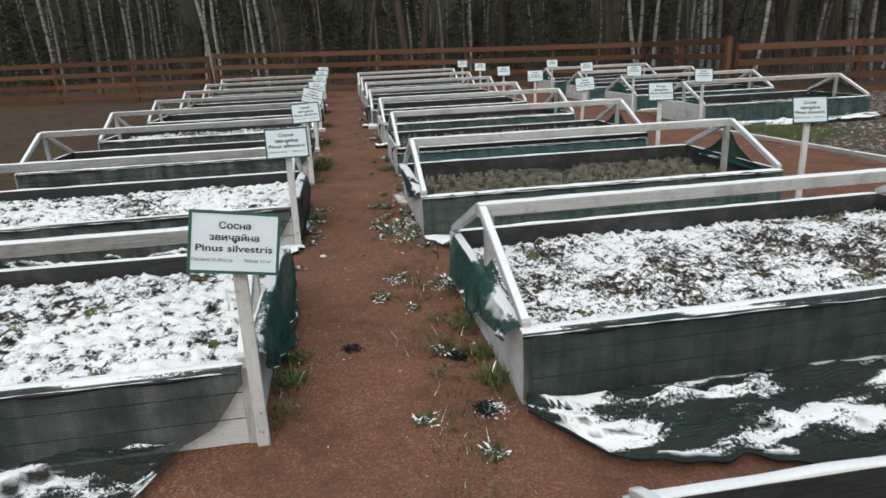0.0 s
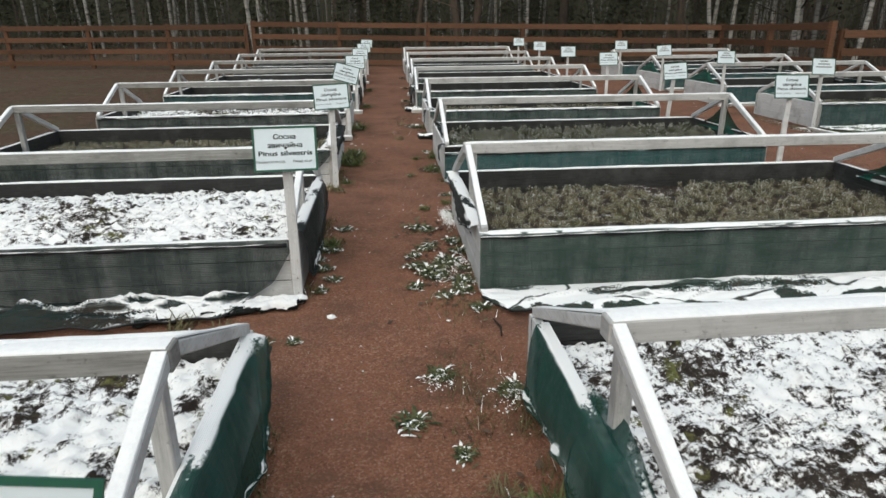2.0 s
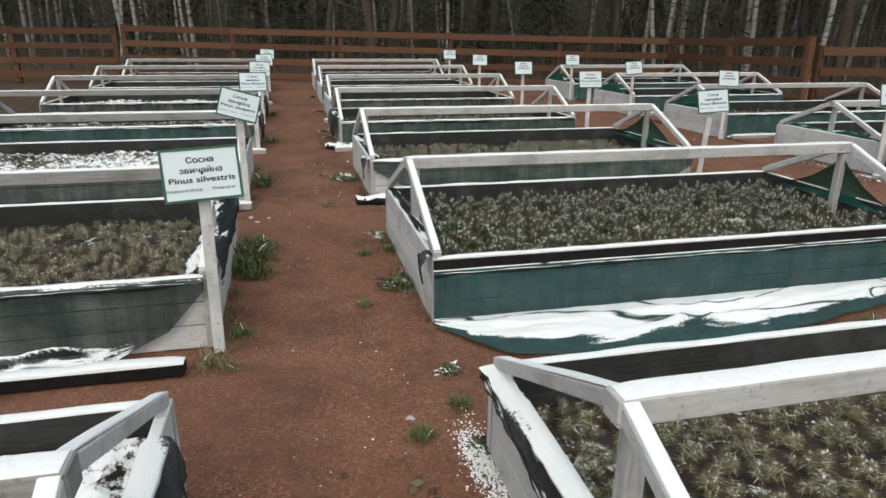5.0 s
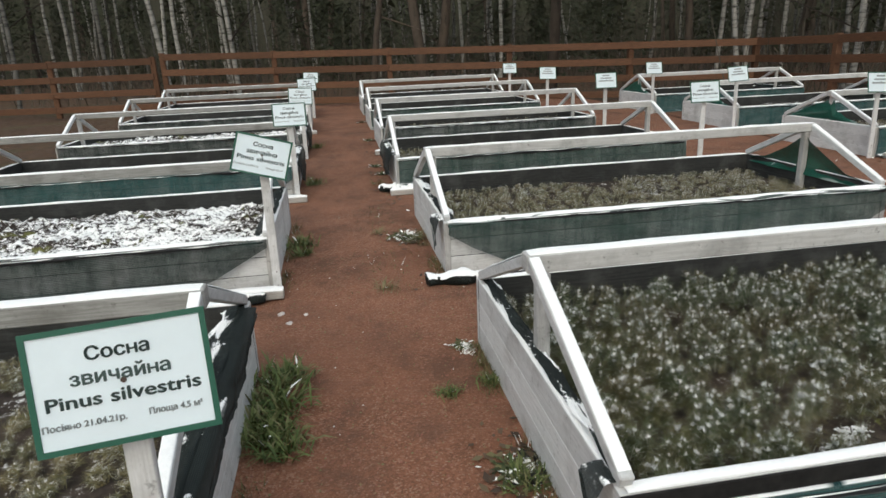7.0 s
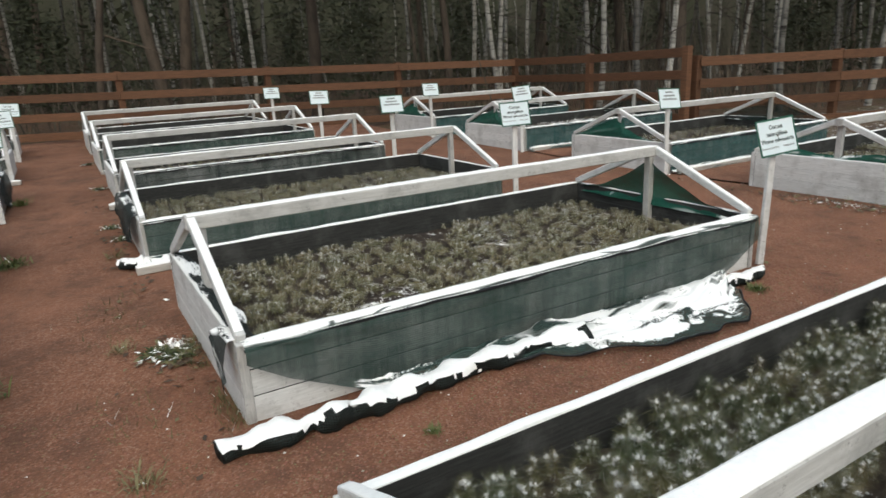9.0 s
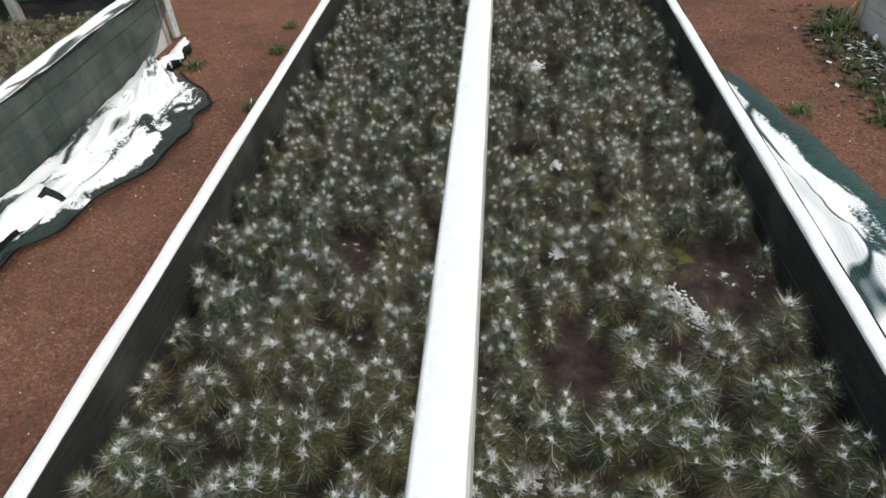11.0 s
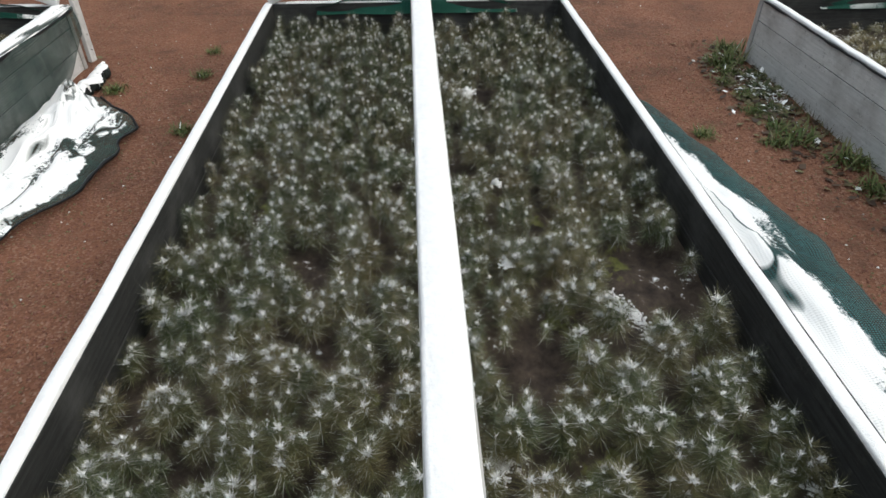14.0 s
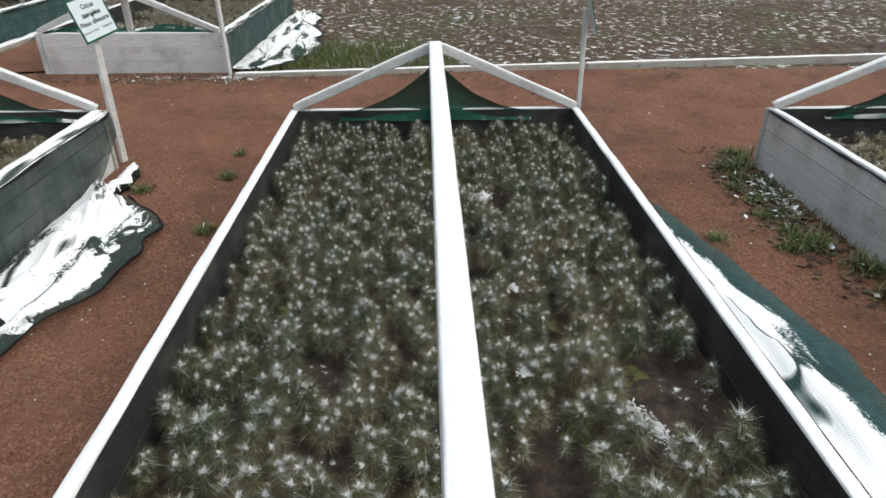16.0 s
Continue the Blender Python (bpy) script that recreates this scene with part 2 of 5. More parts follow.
NET_SNOWY = net_material("snowy_dark_shade_net", (0.026, 0.046, 0.038), (0.08, 0.15, 0.117), 0.24, 0.41, 0.44, True, bare_rim=0.9)
NET_FADED = net_material("faded_grey_green_shade_net", (0.03, 0.052, 0.045), (0.1, 0.155, 0.135), 0.2, 0.44, 0.47)
NET_GREEN = net_material("green_shade_net", (0.01, 0.06, 0.042), (0.03, 0.17, 0.115), 0.06, 0.49, 0.54)
NET_SHEER = net_material("sheer_green_shade_net", (0.012, 0.05, 0.04), (0.03, 0.125, 0.092), 0.15, 0.475, 0.505, run=(2.4, 0.7, 1))
NET_TEAL_SNOWY = net_material("snowy_teal_shade_net", (0.02, 0.047, 0.042), (0.06, 0.128, 0.122), 0.19, 0.43, 0.455, True)
NET_TEAL = net_material("teal_shade_net", (0.022, 0.06, 0.058), (0.08, 0.18, 0.178), 0.17, 0.43, 0.47, True, slid=0.22)


def needle_material(name, brown, gain=1.0, least=0.0):
    m, nt, b = fresh(name, 0.65)
    r = island(nt)
    v = place(nt, (1, 1, 1), "world")
    big = grain(nt, v, 6.0, 4, 0.65)
    green = ramp(nt, r, (0.0, (0.012, 0.016, 0.008)), (0.4, (0.042, 0.056, 0.02)), (0.72, (0.105, 0.122, 0.05)), (0.89, (0.2, 0.21, 0.145)), (0.985, (0.68, 0.69, 0.67)))
    tan = ramp(nt, r, (0.0, (0.03, 0.024, 0.01)), (0.45, (0.11, 0.088, 0.036)), (0.84, (0.23, 0.185, 0.095)), (0.98, (0.6, 0.6, 0.58)))
    col = blend(nt, level(nt, big, 0.4, 0.64, least, brown), green, tan)
    nt.links.new(blend(nt, 1.0, col, (gain, gain, gain * 0.95), "MULTIPLY"), b.inputs["Base Color"])
    return m


NEEDLE = needle_material("pine_needles", 0.85, 1.18)
NEEDLE_DRY = needle_material("browned_pine_needles", 1.0, 1.7, 0.45)


def fence_material():
    m, nt, b = fresh("brown_stained_fence_board", 0.7)
    v = place(nt, (1, 1, 1))
    streak = grain(nt, place(nt, (1.5, 1.5, 25), "world"), 4, 6, 0.7)
    col = ramp(nt, streak, (0.3, (0.068, 0.035, 0.02)), (0.7, (0.17, 0.083, 0.044)))
    shade = level(nt, chance(nt), 0, 1, 0.75, 1.15)
    comb = put(nt, "ShaderNodeCombineXYZ", {"X": shade, "Y": shade, "Z": shade})
    nt.links.new(blend(nt, 1.0, col, comb.outputs[0], "MULTIPLY"), b.inputs["Base Color"])
    relief(nt, b, streak, 0.4, 0.006)
    return m


FENCE = fence_material()


def plain(name, colour, rough=0.6, vary=0.25, scale=12.0):
    m, nt, b = fresh(name, rough)
    n = grain(nt, place(nt, (1, 1, 1), "world"), scale, 6, 0.65)
    lo, hi = tuple(c * (1 - vary) for c in colour), tuple(c * (1 + vary) for c in colour)
    nt.links.new(ramp(nt, n, (0.3, lo), (0.7, hi)), b.inputs["Base Color"])
    relief(nt, b, n, 0.2, 0.003)
    return m


SIGN_WHITE = plain("white_sign_face", (0.72, 0.8, 0.83), 0.35, 0.03)
SIGN_GREEN = plain("green_sign_border", (0.03, 0.105, 0.07), 0.4, 0.1)
INK = plain("grey_green_lettering", (0.05, 0.075, 0.07), 0.5, 0.1)
INK_SOFT = plain("pale_grey_small_print", (0.3, 0.33, 0.33), 0.5, 0.1)
BLACK = plain("black_plastic", (0.012, 0.012, 0.013), 0.45, 0.4, 40)
STONE = plain("pale_stone", (0.5, 0.45, 0.42), 0.85, 0.25, 30)
ROTTEN = plain("black_rotten_board", (0.013, 0.012, 0.011), 0.95, 0.5, 25)
NAIL = plain("rusty_nail", (0.06, 0.04, 0.03), 0.6, 0.3, 50)
TWIG = plain("dark_wet_twig", (0.03, 0.022, 0.017), 0.8, 0.4, 30)


def blade_material(name, a, c, frost):
    m, nt, b = fresh(name, 0.6)
    r = island(nt)
    col = ramp(nt, r, (0.0, a), (0.6, c), (1 - frost, (0.16, 0.15, 0.07)), (min(0.999, 1.02 - frost), SNOW))
    nt.links.new(col, b.inputs["Base Color"])
    return m


GRASS = blade_material("path_grass", (0.045, 0.075, 0.018), (0.14, 0.17, 0.055), 0.04)
LEAFY = blade_material("frosted_weeds", (0.03, 0.045, 0.014), (0.1, 0.105, 0.045), 0.22)
DRYGRASS = blade_material("dry_grass", (0.1, 0.085, 0.04), (0.22, 0.19, 0.1), 0.04)
LEAVES = blade_material("dead_leaves", (0.04, 0.026, 0.017), (0.11, 0.07, 0.045), 0.035)


def bark(name, pale, dark, bands):
    m, nt, b = fresh(name, 0.85)
    v = place(nt, (1, 1, 0.35 if not bands else 6), "Object")
    n = grain(nt, v, 5 if not bands else 1.6, 6, 0.7)
    col = ramp(nt, n, (0.36, dark), (0.52, pale))
    shade = level(nt, chance(nt), 0, 1, 0.2, 0.92)
    comb = put(nt, "ShaderNodeCombineXYZ", {"X": shade, "Y": shade, "Z": shade})
    nt.links.new(blend(nt, 1.0, col, comb.outputs[0], "MULTIPLY"), b.inputs["Base Color"])
    relief(nt, b, n, 0.6, 0.03)
    return m


BIRCH = bark("birch_bark", (0.4, 0.385, 0.35), (0.05, 0.046, 0.04), True)
PINE = bark("pine_bark", (0.16, 0.125, 0.095), (0.07, 0.056, 0.045), False)
SPRUCE = plain("conifer_foliage", (0.043, 0.048, 0.028), 0.9, 0.45, 1.5)
BRUSH = plain("bare_undergrowth", (0.07, 0.06, 0.045), 0.9, 0.45, 3)


def far_woods_material():
    m, nt, b = fresh("far_woods", 0.95)
    n = grain(nt, place(nt, (1, 1, 0.03), "world"), 2.2, 7, 0.75)
    big = grain(nt, place(nt, (1, 1, 1), "world"), 0.25, 5, 0.6)
    col = ramp(nt, n, (0.35, (0.042, 0.04, 0.028)), (0.6, (0.068, 0.064, 0.047)), (0.74, (0.11, 0.104, 0.084)))
    nt.links.new(blend(nt, level(nt, big, 0.4, 0.6, 0, 0.6), col, (0.045, 0.052, 0.03)), b.inputs["Base Color"])
    return m


FAR = far_woods_material()


# ---- mesh helpers ----
def mesh_from(name, verts, faces, mats, index=None, uvs=None, smooth=False):
    me = bpy.data.meshes.new(name)
    me.from_pydata([tuple(v) for v in verts], [], faces)
    for m in mats:
        me.materials.append(m)
    if index is not None:
        me.polygons.foreach_set("material_index", np.asarray(index, dtype=np.int32))
    if uvs is not None:
        layer = me.uv_layers.new(name="UVMap")
        loops = np.empty(len(me.loops), dtype=np.int32)
        me.loops.foreach_get("vertex_index", loops)
        layer.data.foreach_set("uv", np.asarray(uvs, dtype=np.float32)[loops].ravel())
    if smooth:
        me.polygons.foreach_set("use_smooth", np.ones(len(me.polygons), dtype=bool))
    me.update()
    return me


def child(name, me, parent, m=None, label=""):
    ob = new(name, me)
    ob.parent = parent
    if m is not None:
        ob.matrix_local = m
    if label:
        tagged(ob, label)
    return ob


def part(name, bm, material, parent, label=""):
    me = bpy.data.meshes.new(name)
    bm.to_mesh(me)
    bm.free()
    for m in material if isinstance(material, (list, tuple)) else [material]:
        me.materials.append(m)
    return child(name, me, parent, None, label)


def box_bm(lo, hi, bevel=0.004, bm=None, jitter=0.0):
    """A board between two corners, its edges eased."""
    bm = bm or bmesh.new()
    c = [(a + b) / 2 for a, b in zip(lo, hi)]
    s = [abs(b - a) for a, b in zip(lo, hi)]
    r = bmesh.ops.create_cube(bm, size=1, matrix=Matrix.Translation(c) @ Matrix.Diagonal((*s, 1)))
    if jitter:
        for v in r["verts"]:
            v.co += Vector([random.uniform(-jitter, jitter) for _ in range(3)])
    if bevel:
        es = list({e for v in r["verts"] for e in v.link_edges})
        bmesh.ops.bevel(bm, geom=es, offset=bevel, segments=1, affect="EDGES")
    return bm


def beam_bm(a, b, wide, high, bevel=0.004):
    """A board from a to b, wide across and high upward."""
    a, b = Vector(a), Vector(b)
    along = (b - a).normalized()
    side = along.cross(Vector((0, 0, 1))).normalized()
    up = side.cross(along)
    m = Matrix((along, side, up)).transposed().to_4x4()
    m.translation = (a + b) / 2
    bm = bmesh.new()
    bmesh.ops.create_cube(bm, size=1, matrix=m @ Matrix.Diagonal(((b - a).length, wide, high, 1)))
    if bevel:
        bmesh.ops.bevel(bm, geom=list(bm.edges), offset=bevel, segments=1, affect="EDGES")
    return bm


def tube(points, radii, sides=8):
    """Vertices and faces of a round limb along points."""
    vs, fs = [], []
    pts = [Vector(p) for p in points]
    for i, (p, r) in enumerate(zip(pts, radii)):
        d = (pts[min(i + 1, len(pts) - 1)] - pts[max(i - 1, 0)]).normalized()
        u = d.orthogonal().normalized() if abs(d.z) < 0.9 else d.cross(Vector((0, 1, 0))).normalized()
        w = d.cross(u)
        for k in range(sides):
            a = 2 * math.pi * k / sides
            vs.append(p + (u * math.cos(a) + w * math.sin(a)) * r)
    for i in range(len(pts) - 1):
        for k in range(sides):
            q = (k + 1) % sides
            fs.append((i * sides + k, i * sides + q, (i + 1) * sides + q, (i + 1) * sides + k))
    fs.append(tuple(range(sides))[::-1])
    fs.append(tuple((len(pts) - 1) * sides + k for k in range(sides)))
    return vs, fs


def merged(pieces):
    vs, fs = [], []
    for v, f in pieces:
        n = len(vs)
        vs += v
        fs += [tuple(i + n for i in q) for q in f]
    return vs, fs


# ---- the plan ----
LONG, WIDE, TALL, RIDGE = 3.0, 1.5, 0.325, 0.665
FIRST, PITCH = 1.985, 2.475


def row_y(k):
    return FIRST + PITCH * (k - 1)


def rise(y):
    """The ground climbs a little towards the wood."""
    return 0.0 if y < 13 else 0.013 * (y - 13)


# ---- ground ----
def sheet_ground(name, xs, ys, dz, material, label, bumps=0.0, freq=1.0):
    vs = [(x, y, rise(min(y, 40)) + dz + (bumps * noise.noise((x * freq, y * freq, 3.1)) if bumps else 0)) for y in ys for x in xs]
    n = len(xs)
    fs = [(j * n + i, j * n + i + 1, (j + 1) * n + i + 1, (j + 1) * n + i) for j in range(len(ys) - 1) for i in range(n - 1)]
    ob = new(name, mesh_from(name, vs, fs, [material], smooth=True))
    return tagged(ob, label, "ground", kind="structure")


far_x = sorted(set([-400, -150, -80, -50] + list(np.linspace(-35, 35, 90)) + [50, 80, 150, 400]))
far_y = sorted(set([-400, -150, -60, -30] + list(np.linspace(-15, 45, 80)) + [60, 90, 150, 400]))
sheet_ground("ground", far_x, far_y, -0.09, LITTER, "brown leaf litter and thin snow on woodland ground", 0.06, 0.6)
sheet_ground("gravel_path", list(np.linspace(-4.35, 5.2, 140)), list(np.linspace(-6, 22.3, 300)), 0.0, GRAVEL, "red crushed granite path between the beds", 0.012, 2.2)
sheet_ground("field", list(np.linspace(5.2, 20, 100)), list(np.linspace(-8, 14.2, 140)), -0.02, FIELD, "leaf-strewn field dusted with snow and green grass", 0.03, 1.7)
sheet_ground("gravel_between", list(np.linspace(5.2, 8.5, 40)), list(np.linspace(9.3, 18.6, 80)), 0.014, GRAVEL, "red crushed granite round the farther beds", 0.012, 2.2)


# ---- timber kerb ----
def kerb(a, b, label):
    thing = tagged(new("kerb"), label, "kerb", kind="structure")
    a, b = Vector(a), Vector(b)
    n = max(1, round((b - a).length / 3.0))
    for i in range(n):
        p, q = a.lerp(b, i / n), a.lerp(b, (i + 0.997) / n)
        part("kerb_board", beam_bm((p.x, p.y, -0.015), (q.x, q.y, -0.015 + random.uniform(-0.006, 0.006)), 0.045, 0.11), BATTEN, thing)
        part("snow", snow_bm((p.x, p.y, 0.04), (q.x, q.y, 0.04), 0.042, 5 + i), SNOWY, thing, "thin snow on the board")


def snow_bm(a, b, width, seed, high=0.006):
    """A thin uneven ridge of snow along a board."""
    a, b = Vector(a), Vector(b)
    along = (b - a).normalized()
    side = along.cross(Vector((0, 0, 1))).normalized()
    up = side.cross(along)
    n = max(6, int((b - a).length / 0.05))
    bm = bmesh.new()
    rows = []
    for i in range(n + 1):
        p = a.lerp(b, i / n)
        f = [noise.noise((i * 0.31 + seed * 7.7, k * 3.3, seed)) for k in range(3)]
        l, r = width * (0.49 + min(0, 0.08 * f[0])), width * (0.49 + min(0, 0.08 * f[1]))
        h = high * (1 + 0.7 * f[2])
        if i in (0, n):
            h *= 0.3
        rows.append([bm.verts.new(p + side * s + up * z) for s, z in ((-l, 0), (-l * 0.96, h * 0.75), (-l * 0.8, h), (r * 0.8, h * 0.95), (r * 0.96, h * 0.7), (r, 0))])
    for p, q in zip(rows, rows[1:]):
        for k in range(5):
            bm.faces.new((p[k], p[k + 1], q[k + 1], q[k]))
    bmesh.ops.recalc_face_normals(bm, faces=bm.faces)
    if sum(f.normal.z for f in bm.faces) < 0:
        bmesh.ops.reverse_faces(bm, faces=bm.faces)
    for f in bm.faces:
        f.smooth = True
    return bm


kerb((4.98, 9.3, 0), (5.55, 3.4, 0), "weathered timber kerb with snow beside the red path")
kerb((5.55, 3.4, 0), (6.3, -4.4, 0), "weathered timber kerb with snow beside the red path")


# ---- planting beds ----
def side_boards(thing, lo, hi, axis, inward, gap):
    """Three planks one above the other, dark and weathered on the inner face and dark in the joints."""
    step = TALL / 3
    for k in range(3):
        a, b = list(lo), list(hi)
        a[2], b[2] = k * step + (gap if k else 0), (k + 1) * step - gap
        bm = box_bm(a, b, 0.0016, None, 0.0006)
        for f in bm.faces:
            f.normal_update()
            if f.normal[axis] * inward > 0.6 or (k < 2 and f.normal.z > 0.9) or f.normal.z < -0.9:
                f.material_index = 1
        part("plank", bm, [PAINT, DARK_BOARD], thing)


def build_bed():
    bed = new("planting_bed")
    t = 0.036
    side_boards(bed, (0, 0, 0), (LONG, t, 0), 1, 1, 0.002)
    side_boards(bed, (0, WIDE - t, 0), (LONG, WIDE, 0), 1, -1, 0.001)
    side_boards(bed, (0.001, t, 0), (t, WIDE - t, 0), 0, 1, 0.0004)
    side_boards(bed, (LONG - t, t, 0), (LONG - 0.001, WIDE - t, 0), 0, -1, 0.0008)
    for x in (0.0, LONG - 0.036):
        for y in (-0.007, WIDE + 0.001):
            part("corner_strip", box_bm((x, y, 0), (x + 0.036, y + 0.006, TALL - 0.004), 0.0015), GREY_UP, bed)
    part("ridge_beam", box_bm((0.0, 0.718, RIDGE - 0.062), (LONG, 0.782, RIDGE), 0.004), GREY, bed)
    for x in (t + 0.001, LONG - t - 0.046):
        part("ridge_post", box_bm((x, 0.726, 0.02), (x + 0.045, 0.774, RIDGE - 0.063), 0.004), GREY_UP, bed)
    for x in (0.024, LONG - 0.024):
        for y, q in ((0.018, 0.745), (WIDE - 0.018, 0.755)):
            part("rafter", beam_bm((x, y, TALL + 0.012), (x, q, RIDGE - 0.02), 0.037, 0.04), PAINT, bed)
    part("snow", snow_bm((0.02, t / 2, TALL), (LONG - 0.02, t / 2, TALL), t, 1, 0.008), SNOWY, bed, "strip of snow along the plank")
    part("snow", snow_bm((0.02, WIDE - t / 2, TALL), (LONG - 0.02, WIDE - t / 2, TALL), t, 2, 0.008), SNOWY, bed, "strip of snow along the plank")
    part("snow", snow_bm((t / 2, 0.1, TALL), (t / 2, WIDE - 0.1, TALL), t * 0.9, 3), SNOWY, bed, "strip of snow along the plank")
    part("snow", snow_bm((LONG - t / 2, 0.1, TALL), (LONG - t / 2, WIDE - 0.1, TALL), t * 0.9, 4), SNOWY, bed, "strip of snow along the plank")
    part("snow", snow_bm((0.01, 0.75, RIDGE), (LONG - 0.01, 0.75, RIDGE), 0.062, 5, 0.005), SNOWY, bed, "thin snow along the ridge")
    for x in (0.024, LONG - 0.024):
        for y, q in ((0.03, 0.722), (WIDE - 0.03, 0.778)):
            part("snow", snow_bm((x, y, TALL + 0.038), (x, q, RIDGE - 0.0035), 0.0355, 6 + y, 0.004), SNOWY, bed)
    return bed


def soil_mesh(name, z, amp, freq, material, step, seed):
    xs, ys = np.arange(0.037, LONG - 0.0365, step), np.arange(0.037, WIDE - 0.0365, step)
    vs = []
    for y in ys:
        for x in xs:
            p = Vector((x * freq, y * freq, seed))
            h = noise.fractal(p, 0.9, 2.1, 4) * amp + 0.025 * noise.noise((x * 1.7, y * 1.7, seed + 9))
            h += amp * 0.9 * max(0, 0.35 - noise.cell_vector(p * 1.3).x * 0.5) * noise.noise(p * 2.7)
            vs.append((x, y, z + h))
    n = len(xs)
    fs = [(j * n + i, j * n + i + 1, (j + 1) * n + i + 1, (j + 1) * n + i) for j in range(len(ys) - 1) for i in range(n - 1)]
    return mesh_from(name, vs, fs, [material], smooth=True)


def seedling_geometry(rng, n_needles, length, width, high, star, thick, steep=70, rays=0):
    """One pine seedling at the origin: needles round a short stem, snow caught in the whorl."""
    vs, fs, ix = [], [], []
    lean = rng.uniform(-0.25, 0.25, 2)
    for k in range(n_needles):
        tier = rng.random()
        a, el = rng.uniform(0, 2 * np.pi), np.radians(rng.uniform(-30, 25) if tier < 0.5 else rng.uniform(0, steep))
        base = np.array((lean[0] * high, lean[1] * high, 1.0)) * high * (0.35 + 0.65 * tier) * np.array((1, 1, 1.0))
        d = np.array((np.cos(a) * np.cos(el), np.sin(a) * np.cos(el), np.sin(el)))
        ln = length * rng.uniform(0.6, 1.1)
        s = np.cross(d, (0, 0, 1.0))
        s = s / (np.linalg.norm(s) + 1e-6) * width / 2
        q = len(vs)
        tip = base + d * ln - np.array((0, 0, 0.18 * ln))
        vs += [base - s, base + s, tip]
        fs.append((q, q + 1, q + 2))
        ix.append(0)
    top = np.array((lean[0] * high, lean[1] * high, 1.0)) * high
    for k in range(star):
        a, el = rng.uniform(0, 2 * np.pi), np.radians(rng.uniform(0, 75))
        d = np.array((np.cos(a) * np.cos(el), np.sin(a) * np.cos(el), np.sin(el)))
        s = np.array((-np.sin(a), np.cos(a), 0)) * width * thick
        ln = length * rng.uniform(0.1, 0.3)
        q = len(vs)
        vs += [top - s, top + s, top + d * ln]
        fs.append((q, q + 1, q + 2))
        ix.append(1)
    for k in range(rays):
        a, el = rng.uniform(0, 2 * np.pi), np.radians(rng.uniform(5, 80))
        d = np.array((np.cos(a) * np.cos(el), np.sin(a) * np.cos(el), np.sin(el)))
        w = np.array((-np.sin(a), np.cos(a), 0)) * width * 0.5
        p = top * rng.uniform(0.8, 1.0)
        q = len(vs)
        vs += [p - w, p + w, p + d * length * rng.uniform(0.25, 0.6)]
        fs.append((q, q + 1, q + 2))
        ix.append(1)
    return np.array(vs), fs, ix


def seedlings_mesh(name, z, spots, variants, rng, needle=NEEDLE, frost=0.84, dome=1.0):
    V, F, I, base = [], [], [], 0
    for x, y, mid, luck in clumped(rng, spots, 0.125):
        half = len(variants) // 2
        frosty = rng.random() < frost + 0.7 * noise.noise((x * 3.1, y * 3.1, 21.0)) + 0.5 * (y - 0.75) + 0.9 * (luck - 0.5)
        vs, fs, ix = variants[rng.integers(half) + (0 if frosty else half)]
        a, sc = rng.uniform(0, 2 * np.pi), rng.uniform(0.82, 1.1) * (0.85 + 0.28 * dome * mid) * (1 + 0.2 * noise.noise((x * 4.5, y * 4.5, 7.7)))
        c, s = np.cos(a) * sc, np.sin(a) * sc
        w = np.stack((vs[:, 0] * c - vs[:, 1] * s + x, vs[:, 0] * s + vs[:, 1] * c + y, vs[:, 2] * sc + z + 0.036 * dome * mid + 0.03 * dome * (luck - 0.5)), axis=1)
        V.append(w)
        F += [(p + base, q + base, r + base) for p, q, r in fs]
        I += ix
        base += len(vs)
    return mesh_from(name, np.concatenate(V).tolist(), F, [needle, SNOWY], I)


def clumped(rng, spots, pitch):
    """Draws the spots into loose clumps; gives x, y, nearness to the clump's middle and the clump's own chance."""
    cs = np.array([(x + rng.uniform(-0.4, 0.4) * pitch, y + rng.uniform(-0.4, 0.4) * pitch) for y in np.arange(0.08, WIDE, pitch) for x in np.arange(0.08, LONG, pitch)])
    luck = rng.random(len(cs))
    out = []
    for x, y in spots:
        d = np.hypot(cs[:, 0] - x, cs[:, 1] - y)
        i = int(d.argmin())
        f = 0.3
        px, py = x + (cs[i, 0] - x) * f, y + (cs[i, 1] - y) * f
        out.append((min(max(px, 0.07), LONG - 0.07), min(max(py, 0.07), WIDE - 0.07), max(0.0, 1 - d[i] / (0.75 * pitch)), float(luck[i])))
    return out


def sown(rng, step, gap, bare=()):
    """Spots of seedlings sown in rough rows, with bare patches."""
    out = []
    for y in np.arange(0.09, WIDE - 0.07, step):
        for x in np.arange(0.09, LONG - 0.07, step):
            px, py = x + rng.uniform(-0.6, 0.6) * step, y + rng.uniform(-0.6, 0.6) * step
            if any(((px - a) / r) ** 2 + ((py - b) / (0.7 * r)) ** 2 < rng.uniform(0.5, 1.3) for a, b, r in bare):
                continue
            if (bare or noise.noise((px * 2.3, py * 2.3, gap)) > -0.55) and rng.random() > 0.03:
                out.append((px, py))
    return out


